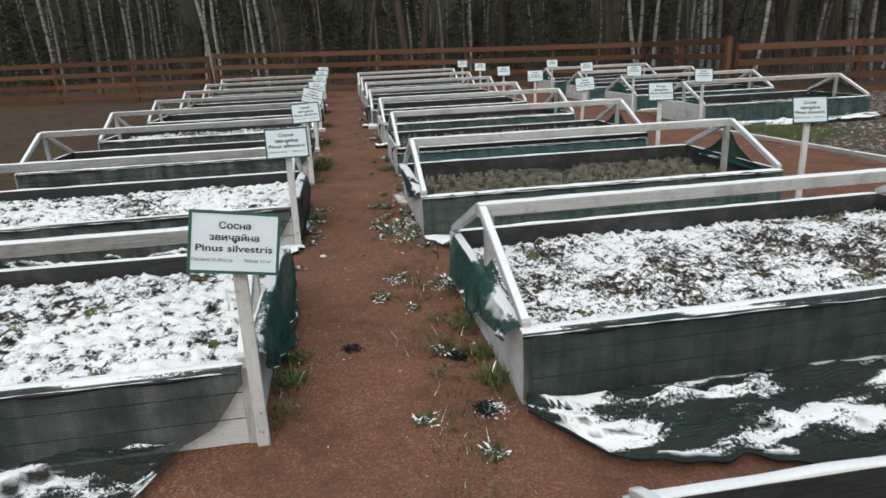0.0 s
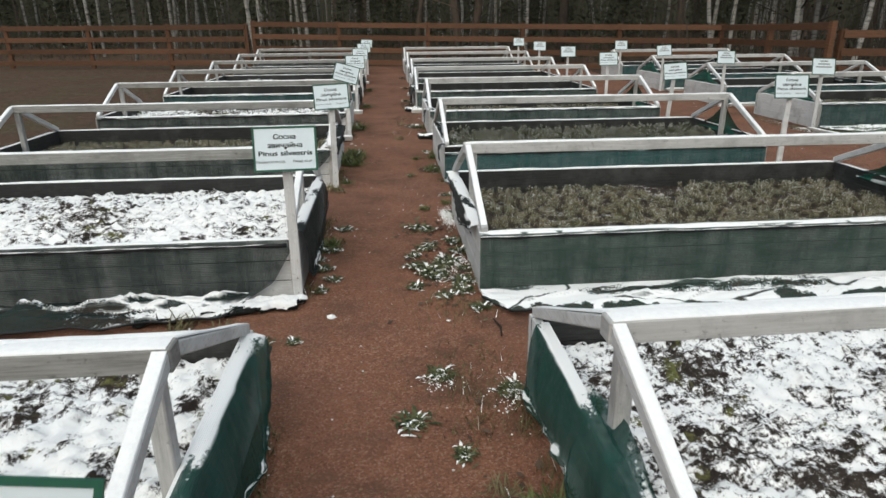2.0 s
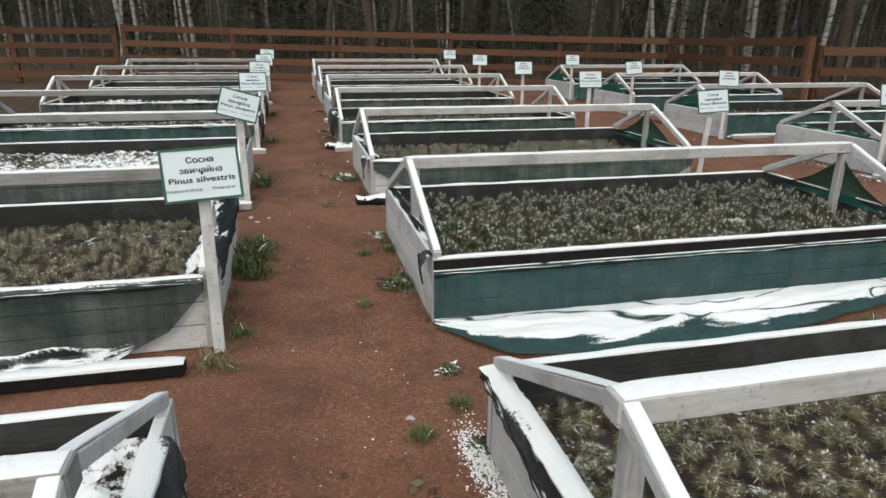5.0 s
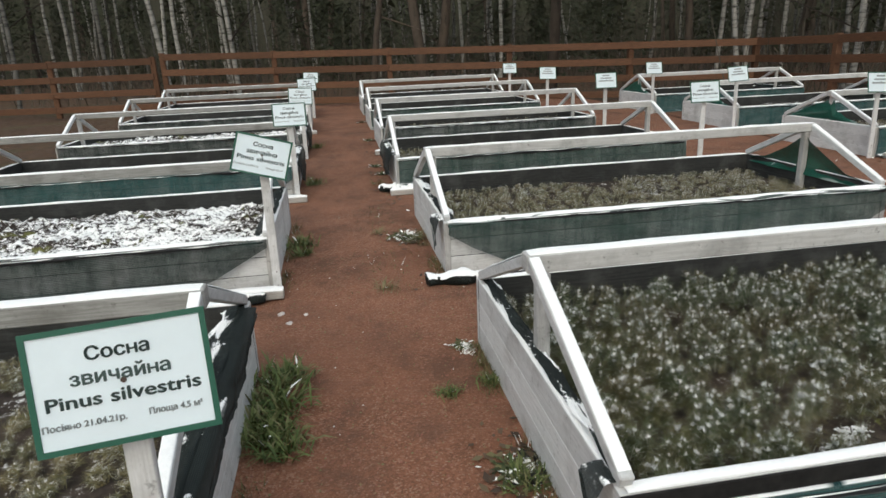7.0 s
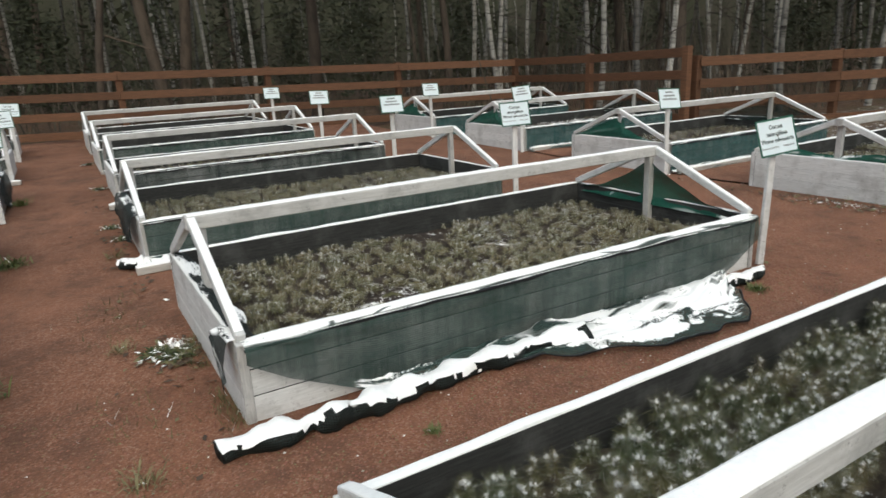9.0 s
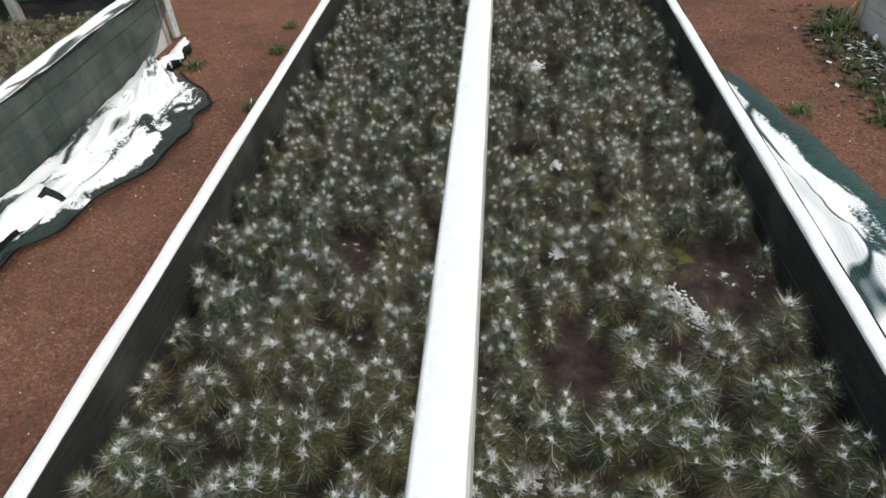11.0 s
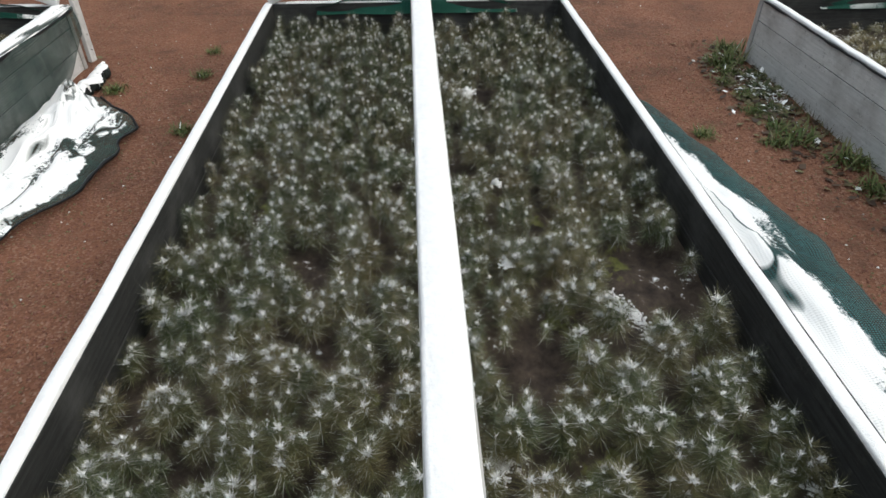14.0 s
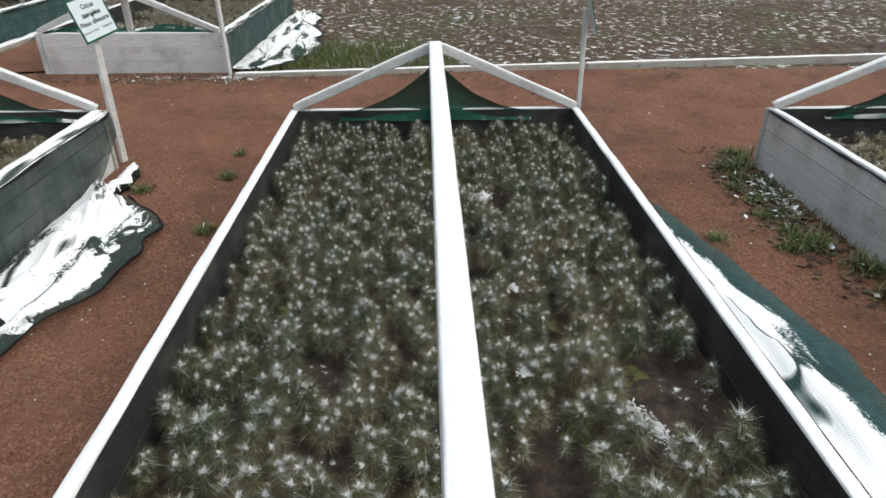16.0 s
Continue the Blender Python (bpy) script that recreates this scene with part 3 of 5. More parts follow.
rng = np.random.default_rng(5)
NEAR_KINDS = [seedling_geometry(rng, 320, 0.047, 0.0009, 0.09, n, 1.35, 75, f) for n, f in ((84, 44), (72, 36), (60, 28), (48, 22), (34, 12), (24, 8), (16, 5), (8, 2))]
FAR_KINDS = [seedling_geometry(rng, 84, 0.042, 0.0013, 0.042, n, 0.9, 30, n // 2) for n in (8, 6, 4, 2, 1, 0)]
SOIL_Z = 0.15
proto = build_bed()
soils = {
    "snow": soil_mesh("bed_soil", 0.215, 0.03, 17.0, SOIL_SNOW, 0.014, 2.0),
    "snow2": soil_mesh("bed_soil", 0.235, 0.03, 17.0, SOIL_THICK, 0.014, 12.0),
    "thin": soil_mesh("bed_soil", 0.2, 0.03, 9.0, SOIL_THIN, 0.025, 22.0),
    "pines": soil_mesh("bed_soil", SOIL_Z + 0.018, 0.02, 7.0, SOIL_BARE, 0.025, 32.0),
    "close": soil_mesh("bed_soil", SOIL_Z, 0.03, 6.0, SOIL_MOSS, 0.02, 32.0),
}
far_sown = seedlings_mesh("pine_seedlings", SOIL_Z + 0.018, sown(rng, 0.038, 4.4), FAR_KINDS, rng, NEEDLE_DRY, 0.34, 0.3)
far_coarse = seedlings_mesh("pine_seedlings", SOIL_Z + 0.018, sown(rng, 0.072, 4.4), FAR_KINDS, rng, NEEDLE_DRY, 0.34, 0.3)
BEDS = {
    "R": (0.0, {0: "thin", 1: "snow", 2: "pines", 3: "close", 4: "pines", 5: "pines", 6: "pines", 7: "pines", 8: "pines"}),
    "L": (-4.0, {1: "snow2", 2: "snow2", 3: "pines", 4: "snow", 5: "thin", 6: "snow", 7: "thin", 8: "pines"}),
    "C": (5.15, {4: "pines", 5: "pines", 6: "thin", 7: "pines"}),
}
LOOKS = {
    "snow": "white timber seedbed with gable frame, soil under snow",
    "snow2": "white timber seedbed with gable frame, soil thickly snowed",
    "thin": "white timber seedbed with gable frame, dark soil thinly snowed",
    "pines": "white timber seedbed with gable frame, sown with pine seedlings",
    "close": "white timber seedbed with gable frame full of frosted pine seedlings",
}
OFF = {("L", 1): (-0.02, -0.03), ("R", 1): (0.02, 0.0), ("R", 2): (-0.055, -0.005), ("R", 3): (-0.015, 0.02), ("R", 4): (0.005, 0.03), ("R", 5): (-0.04, 0.015)}
bed_of = {}
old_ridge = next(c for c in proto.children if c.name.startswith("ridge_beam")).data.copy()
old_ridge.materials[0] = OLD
for col, (x0, rows) in BEDS.items():
    for k, kind in rows.items():
        x0 = BEDS[col][0] + OFF.get((col, k), (0, 0))[0]
        y0 = row_y(k) + OFF.get((col, k), (0, 0))[1]
        if (col, k) == ("R", 0):
            bed = proto
            bed.matrix_basis = pose(x0, y0, rise(y0))
        else:
            bed = copy_thing(proto, pose(x0, y0, rise(y0), 0, 0, 1.1 if (col, k) == ("R", 1) else 0))
        bed_of[col, k] = bed
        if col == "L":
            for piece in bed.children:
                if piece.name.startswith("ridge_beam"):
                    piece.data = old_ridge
for piece in bed_of["R", 3].children:
    if piece.name.startswith("ridge_beam") or (piece.name.startswith("snow") and min(v.co.z for v in piece.data.vertices) > RIDGE - 0.02):
        piece.matrix_basis = Matrix.Translation((LONG, 0, 0)) @ pose(0, 0, 0, 0, 0, -0.26) @ Matrix.Translation((-LONG, 0, 0))
for (col, k), bed in bed_of.items():
    kind = BEDS[col][1][k]
    tagged(bed, LOOKS[kind], "planting bed", "seedbeds in rows")
    child("soil", soils[kind], bed, None, "cloddy bed soil")
    at = bed.matrix_basis.copy()
    turn = at @ Matrix.Translation((LONG / 2, WIDE / 2, 0)) @ pose(0, 0, 0, 0, 0, 180 * (k % 2)) @ Matrix.Translation((-LONG / 2, -WIDE / 2, 0))
    if kind == "pines":
        ob = new("pine_seedlings", far_sown if (col, k) in (("R", 2), ("R", 4), ("R", 5), ("L", 3), ("C", 4)) else far_coarse)
        ob.matrix_world = turn
        tagged(ob, "dense frosted young pine seedlings growing in the seedbed", "seedlings", kind="stuff")
    elif kind == "close":
        spots = sown(rng, 0.039, 4.4, ((0.9, 0.2, 0.2), (0.65, 0.54, 0.13), (1.5, 0.62, 0.08), (1.04, 1.08, 0.1), (2.1, 0.5, 0.1)))
        near = [p for p in spots if p[0] < 0.5][:290]
        rest = [p for p in spots if p not in set(near)]
        ob = new("pine_seedlings", seedlings_mesh("pine_seedlings", SOIL_Z, rest, NEAR_KINDS, rng))
        ob.matrix_world = at
        tagged(ob, "dense frosted young pine seedlings growing in the seedbed", "seedlings", kind="stuff")
        singles = []
        for vs, fs, ix in NEAR_KINDS:
            singles.append(mesh_from("pine_seedling", vs.tolist(), fs, [NEEDLE, SNOWY], ix))
        for x, y, mid, luck in clumped(rng, near, 0.125):
            frosty = rng.random() < 0.62 + 0.8 * noise.noise((x * 3.1, y * 3.1, 21.0)) + 0.5 * (y - 0.75)
            ob = new("pine_seedling", singles[rng.integers(4) + (0 if frosty else 4)])
            ob.matrix_world = at @ Matrix.Translation((x, y, SOIL_Z + 0.03 * mid)) @ pose(0, 0, 0, 0, 0, rng.uniform(0, 360)) @ Matrix.Scale(rng.uniform(0.75, 1.2), 4)
            tagged(ob, "small frosted pine seedling with snow in its whorl", "seedling", "pine seedlings")


# ---- shade nets ----
def curve_of(points):
    xs, ys = zip(*points)
    return lambda s: float(np.interp(s, xs, ys))


def drape(origin, u, out, length, drop, spread, seed, material, label, fold=0.05, top=TALL, name="shade_net", lap=0.03, scallop=0.0, wrinkle=0.002, pleat=0.0, hem=False, flare=0.02, ragged=0.3):
    """A net hung over a plank, down its face and out over the ground. drop: how far down it reaches; spread: how far it lies out."""
    origin, u, out = Vector(origin), Vector(u), Vector(out)
    drop, spread = curve_of(drop), curve_of(spread)
    nu, nv = max(10, int(length / 0.022)), 44
    vs, uvs = [], []
    for i in range(nu + 1):
        s = length * i / nu
        d, sp = drop(s), spread(s)
        w = min(1, max(0, (d - 0.82) / 0.16))
        sp *= 1 + ragged * noise.noise((s * 2.3, seed, 1.0)) + 0.43 * ragged * noise.noise((s * 8.0, seed, 15.0))
        run = 0
        for j in range(nv + 1):
            v = j / nv
            ripple = noise.noise((s * 6.0, v * 2.0, seed)) * 0.006 + noise.noise((s * 19.0 + v * 4, v * 5.0, seed + 2)) * wrinkle
            if v < 0.08:
                o = -lap + (lap + 0.022) * v / 0.08
                z = top + (0.010 if lap > 0.03 or u.y > 0.5 else 0.003) + ripple * 0.2 - max(0, -o - 0.036) * 1.1
            elif v < 0.42:
                q = (v - 0.08) / 0.34
                z = top + 0.008 - q * (top - 0.012) * d
                o = 0.024 + 0.010 * math.sin(q * math.pi) + ripple * (0.4 + q) + flare * q * (1 - w)
                o += pleat * (0.6 + noise.noise((s * 8.0, v * 1.5, seed + 5)) + 0.5 * noise.noise((s * 21.0, v * 2.5, seed + 7))) * math.sin(min(1, q * 1.1) * math.pi * 0.5)
                o += scallop * abs(math.sin(s * 8.3 + seed)) * max(0, 1 - abs(q - 0.16) * 7)
            else:
                q = (v - 0.42) / 0.58
                z0 = top + 0.008 - (top - 0.012) * d
                o = 0.026 + sp * w * q + ripple + flare * (1 - w) + pleat * (0.6 + noise.noise((s * 8.0, v * 1.5, seed + 5)) + 0.5 * noise.noise((s * 21.0, v * 2.5, seed + 7)))
                wave = noise.fractal((s * 2.1 + q * 1.7, q * 2.4 * (0.4 + sp), seed + 4), 0.8, 2.0, 3)
                crease = abs(noise.noise((s * 3.7 - q * 3.2, q * 5 * (0.3 + sp), seed + 8)))
                ridge = max(0, 1 - 5 * abs(noise.noise((s * 1.6 + q, q * 4.2 * (0.3 + sp), seed + 13)))) ** 1.5
                lift = fold * (max(0, 0.3 + wave * 1.1) * (1 - crease * 1.3) + 0.75 * ridge) * math.sin(min(1, q * 1.02) * math.pi) ** 0.6
                pinch = max(0, 1 - 4.5 * abs(noise.noise((s * 5.0 + q * 2.2, q * 7.0 * (0.25 + sp), seed + 21)))) ** 1.2
                lift += 0.3 * fold * pinch * math.sin(min(1, q * 1.02) * math.pi) ** 0.4
                lift += 0.35 * fold * max(0, q - 0.8) / 0.2 * max(0, 0.4 + noise.noise((s * 6.5, 2.0, seed + 31)))
                z = z0 + w * max(0.004, lift) - (1 - w) * q * 0.03 + 0.012 * w * (1 - q)
            p = origin + u * s + out * o
            vs.append((p.x, p.y, max(p.z + z, p.z + 0.008)))
            uvs.append((s, v))
    n = nv + 1
    fs = [(i * n + j, (i + 1) * n + j, (i + 1) * n + j + 1, i * n + j + 1) for i in range(nu) for j in range(nv)]
    thing = tagged(new(name), label, "shade net")
    if hem:
        pts, rad = [], []
        for i in range(int(length / 0.035) + 1):
            s = i * 0.035
            bunch = noise.noise((s * 5.0, seed, 11.0))
            pts.append(origin + u * s + out * (0.03 + 0.008 * bunch) + Vector((0, 0, top - 0.012 - 0.012 * abs(noise.noise((s * 3.1, seed, 6.0))))))
            rad.append(0.0075 + 0.008 * max(-0.6, bunch))
        rime = [p + Vector((0, 0, r * 0.85)) + out * 0.002 for p, r in zip(pts, rad)]
        hv, hf = tube(rime, [max(0.0012, 0.0045 * (0.4 + noise.noise((i * 0.4, seed, 3.0)))) for i in range(len(rime))], 5)
        child("snow", mesh_from("snow", hv, hf, [SNOWY], smooth=True), thing, None, "thin line of snow on the hem")
        hv, hf = tube(pts, rad, 6)
        child("hem", mesh_from("hem", hv, hf, [BLACK], smooth=True), thing, None, "black bunched hem")
        rim = [Vector(vs[i * (nv + 1) + nv]) + Vector((0, 0, 0.004)) for i in range(nu + 1) if drop(length * i / nu) > 0.97]
        if len(rim) > 8 and material is not NET_TEAL:
            hv, hf = tube(rim, [0.006 + 0.005 * noise.noise((i * 0.3, seed, 8.0)) for i in range(len(rim))], 6)
            child("rim", mesh_from("rim", hv, hf, [BLACK], smooth=True), thing, None, "black selvage of the net")
    cut = int(nv * 0.42)
    for piece, keep, say in (("hanging_panel", lambda j: j < cut, ""), ("foot", lambda j: j >= cut, "rumpled lower edge of the net")):
        me = mesh_from(piece, vs, [f for f in fs if keep(f[0] % n)], [material], None, uvs, True)
        if sum(p.normal.z * p.area for p in me.polygons) < 0:
            me.flip_normals()
        me.validate()
        child(piece, me, thing, None, say)
    return thing


def side_net(col, k, drop, spread, material, label, fold=0.05, x0=0.02, x1=2.98, scallop=0.0, top=TALL, lap=0.03, ragged=0.3):
    b = bed_of[col, k].matrix_basis.translation
    return drape((b.x + x0, b.y, b.z), (1, 0, 0), (0, -1, 0), x1 - x0, drop, spread, k * 3.1 + b.x, material, label, fold, top, lap=lap, scallop=scallop, hem=True, ragged=ragged)


def end_net(col, k, east, y0, y1, drop, material, label, fold=0.02, lap=0.05, pleat=0.012, flare=0.02):
    b = bed_of[col, k].matrix_basis.translation
    x = b.x + (LONG if east else 0)
    return drape((x, b.y + y0, b.z), (0, 1, 0), (1 if east else -1, 0, 0), y1 - y0, drop, [(0, 0.03)], k * 5.3 + x, material, label, fold, TALL, "shade_net", lap, wrinkle=0.009, pleat=pleat, flare=flare)


TIGHT = "shade net over bed planks, snow on its foot"
FULL = [(0, 1)]
side_net("R", 1, FULL, [(0, 0.08), (0.2, 0.42), (1, 0.62), (2, 0.6), (3, 0.4)], NET_WORN, "black " + TIGHT, 0.07, -0.004)
side_net("R", 2, FULL, [(0, 0.1), (0.12, 0.3), (1, 0.34), (2, 0.3), (3, 0.15)], NET_SNOWY, "dark " + TIGHT, 0.032, -0.004)
side_net("R", 3, FULL, [(0, 0.06), (0.25, 0.4), (0.8, 0.48), (1.25, 0.5), (1.6, 0.42), (2.0, 0.35), (2.4, 0.26), (2.7, 0.05), (3, 0.0)], NET_TEAL, "green " + TIGHT, 0.025, -0.004, top=TALL - 0.052, lap=-0.0105, ragged=0.07)
part("top_batten", box_bm((-0.001, -0.0095, TALL - 0.062), (LONG, -0.0015, TALL - 0.003), 0.0015), ROTTEN, bed_of["R", 3], "dark wet batten along the plank")
side_net("R", 4, [(0, 0.15), (0.15, 0.45), (0.5, 0.98), (2.5, 1), (2.75, 0.75), (3, 0.3)], [(0, 0.05), (0.5, 0.17), (1.2, 0.2), (1.6, 0.42), (2.2, 0.42), (2.7, 0.14), (3, 0.0)], NET_FOLD, "dark " + TIGHT, 0.06, scallop=0.016)
for k in (5, 6, 7, 8):
    side_net("R", k, [(0, 0.9), (0.3, 1), (2.6, 1), (3, 0.6)], [(0, 0.1), (1.5, 0.14), (3, 0.05)], NET_FADED if k % 2 else NET_DARK, "grey-green " + TIGHT, 0.05)
side_net("L", 1, [(0, 1), (2.6, 1), (2.84, 0.62), (2.96, 0.08)], [(0, 0.45), (1.5, 0.42), (2.5, 0.34), (3, 0.1)], NET_DARK, "black " + TIGHT, 0.07)
side_net("L", 2, [(0, 1), (2.66, 1), (2.86, 0.6), (2.96, 0.06)], [(0, 0.3), (2.0, 0.32), (2.6, 0.28), (3, 0.1)], NET_STREAK, "black " + TIGHT, 0.07)
side_net("L", 3, [(0, 1), (2.55, 1), (2.8, 0.62), (2.96, 0.06)], [(0, 0.2), (2.2, 0.2), (3, 0.1)], NET_DARK, "black " + TIGHT, 0.05)
side_net("L", 4, [(0, 1), (2.3, 1), (2.65, 0.6), (2.96, 0.06)], [(0, 0.12), (3, 0.1)], NET_DARK, "dark " + TIGHT, 0.05)
for k in (5, 6, 7, 8):
    side_net("L", k, [(0, 1), (2.6, 1), (2.96, 0.3)], [(0, 0.12), (3, 0.08)], NET_TEAL if k == 5 else NET_DARK, "dark " + TIGHT, 0.04)
for k in (4, 5, 6, 7):
    side_net("C", k, FULL, [(0, 0.25), (0.3, 0.5), (1.5, 0.5), (3, 0.3)] if k == 4 else [(0, 0.12), (3, 0.16)], NET_TEAL_SNOWY if k == 4 else NET_TEAL, "green " + TIGHT, 0.04)

HUNG = "shade net hung over the end planks of the bed"
end_net("R", 1, False, 0.02, 1.4, [(0, 0.1), (0.3, 0.28), (0.58, 0.4), (0.7, 0.75), (0.82, 0.52), (1.15, 0.75), (1.38, 0.8)], NET_SHEER, "green " + HUNG, lap=0.02, pleat=0.03)
end_net("R", 2, False, 0.12, 1.48, [(0, 0.08), (0.25, 0.16), (0.5, 0.38), (0.7, 0.34), (0.95, 0.16), (1.36, 0.03)], NET_END, "black " + HUNG, pleat=0.008, flare=0.005)
end_net("R", 5, False, 0.2, 1.4, [(0, 0.5), (0.5, 0.8), (1.2, 0.4)], NET_END, "black " + HUNG)
end_net("L", 1, True, 0.1, 1.45, [(0, 0.2), (0.3, 0.6), (0.6, 0.9), (0.9, 0.9), (1.2, 0.6), (1.35, 0.1)], NET_SHEER, "green " + HUNG, 0.03, lap=0.02, pleat=0.035)
end_net("L", 2, True, 0.12, 1.3, [(0, 0.75), (0.2, 0.95), (0.7, 0.8), (1.18, 0.3)], NET_END, "black " + HUNG, 0.03)
end_net("L", 5, True, 0.1, 1.4, [(0, 0.3), (0.6, 0.85), (1.2, 0.3)], NET_END, "black " + HUNG)
end_net("L", 6, True, 0.1, 1.4, [(0, 0.5), (0.6, 0.9), (1.2, 0.6)], NET_END, "black " + HUNG)


def gable_net(col, k, east, y0, y1, cover, material, label, sag=0.25):
    """A net pinned to the ridge post and the end plank, sagging between."""
    b = bed_of[col, k].matrix_basis.translation
    x = b.x + (LONG - 0.055 if east else 0.052)
    vs, uvs, n, mrows = [], [], 40, 14
    for i in range(n + 1):
        s = i / n
        y = y0 + (y1 - y0) * s
        near = 1 - abs(y - 0.75) / 0.75
        roof = TALL + 0.02 + (RIDGE - 0.1 - TALL) * near
        tip = TALL + (roof - TALL) * cover(s) - 0.01 + 0.012 * noise.noise((y * 8, k, 1))
        for j in range(mrows + 1):
            v = j / mrows
            z = (TALL - 0.05) + (tip - TALL + 0.05) * v
            o = (0.03 * math.sin(v * math.pi) + 0.018 * noise.noise((y * 5, v * 3, k + b.x))) * (1 if east else -1)
            vs.append((x + o, b.y + y, b.z + z))
            uvs.append((y, v * 0.4))
    m = mrows + 1
    fs = [(i * m + j, (i + 1) * m + j, (i + 1) * m + j + 1, i * m + j + 1) for i in range(n) for j in range(mrows)]
    return tagged(new("gable_net", mesh_from("gable_net", vs, fs, [material], None, uvs, True)), label, "shade net")


def inner_net(col, k, east, y0, y1, reach, sink, material, label, seed):
    """A crumpled net lying on the end plank and sagging into the bed."""
    b = bed_of[col, k].matrix_basis.translation
    x, inward = b.x + (LONG if east else 0), -1 if east else 1
    vs, uvs, n, mrows = [], [], int((y1 - y0) / 0.012), 22
    for i in range(n + 1):
        y = y0 + (y1 - y0) * i / n
        wide = reach * (1 + 0.35 * noise.noise((y * 4, seed, 1)))
        start = 0.012 + 0.010 * noise.noise((y * 7, seed, 3))
        for j in range(mrows + 1):
            v = j / mrows
            o = start + wide * v
            z = TALL + 0.011 - sink * max(0, o - 0.036) / reach + 0.010 * max(0, noise.noise((y * 6 + v * 2, v * 5, seed + 6)))
            z += (0.012 * abs(noise.noise((y * 9 - v * 5, v * 7, seed))) + 0.005 * noise.noise((y * 31, v * 12, seed))) * min(1, v * 6)
            vs.append((x + inward * o, b.y + y, b.z + z))
            uvs.append((y, v * 0.4))
    m = mrows + 1
    fs = [(i * m + j, (i + 1) * m + j, (i + 1) * m + j + 1, i * m + j + 1) for i in range(n) for j in range(mrows)]
    me = mesh_from("crumpled_net", vs, fs, [material], None, uvs, True)
    if sum(f.normal.z * f.area for f in me.polygons) < 0:
        me.flip_normals()
    return tagged(new("crumpled_net", me), label, "shade net")


LAID = "black crumpled shade net flecked with snow on the end plank"
inner_net("R", 3, False, 0.06, 1.46, 0.06, 0.04, NET_LAID, LAID, 3.0)
inner_net("R", 4, False, 0.06, 1.46, 0.09, 0.05, NET_LAID, LAID, 4.0)
inner_net("L", 3, True, 0.1, 1.46, 0.12, 0.06, NET_LAID, LAID, 5.0)
inner_net("L", 4, True, 0.1, 1.42, 0.1, 0.05, NET_LAID, LAID, 6.0)
end_net("L", 3, True, 0.15, 1.4, [(0, 0.25), (0.4, 0.14), (0.8, 0.2), (1.25, 0.02)], NET_LAID, "black " + HUNG, lap=0.02, pleat=0.005, flare=0.004)
end_net("R", 4, False, 0.03, 0.2, [(0, 0.5), (0.17, 0.05)], NET_END, "black " + HUNG, lap=0.02)
end_net("R", 3, False, 0.03, 0.12, [(0, 0.35), (0.09, 0.05)], NET_END, "black " + HUNG, lap=0.02)
for col, k, y, out in (("R", 2, WIDE + 0.004, 1), ("R", 3, WIDE + 0.004, 1), ("C", 4, -0.004, -1)):
    pts, rad = [], []
    for i in range(86):
        pts.append(Vector((0.02 + i * 0.0345, y + out * 0.002 * noise.noise((i * 0.3, k, 2.0)), TALL - 0.007 - 0.007 * abs(noise.noise((i * 0.23, k, 4.0))))))
        rad.append(max(0.0015, 0.005 + 0.007 * noise.noise((i * 0.19, k, 7.0))))
    tv, tf = tube(pts, rad, 6)
    child("torn_edge", mesh_from("torn_edge", tv, tf, [BLACK], smooth=True), bed_of[col, k], None, "black torn net along the plank")
PINNED = "green shade net sagging in the gable of the bed frame"
peak = lambda s: max(0.0, 1 - abs(s - 0.5) * 2) ** 1.3 + 0.02
gable_net("R", 3, True, 0.25, 1.25, peak, NET_GREEN, PINNED)
gable_net("R", 4, True, 0.1, 1.4, lambda s: (max(0.0, 1 - abs(s - 0.5) * 2)) ** 0.9 + 0.02, NET_GREEN, PINNED)
gable_net("R", 1, False, 0.4, 1.0, lambda s: 0.3 * peak(s), NET_SHEER, "sheer green shade net pinned to the ridge post")
gable_net("R", 2, True, 0.2, 1.2, peak, NET_GREEN, PINNED)
for k in (4, 5, 6, 7):
    gable_net("C", k, False, 0.03, 1.47, (lambda s: 0.97 if s > 0.45 else max(0.05, 1.5 * s - 0.1)) if k > 4 else (lambda s: 0.35 + 0.2 * math.sin(s * 9)), NET_GREEN, PINNED)
    gable_net("C", k, True, 0.03, 1.47, lambda s: 0.9, NET_DARK, "dark shade net across the gable of the bed frame")


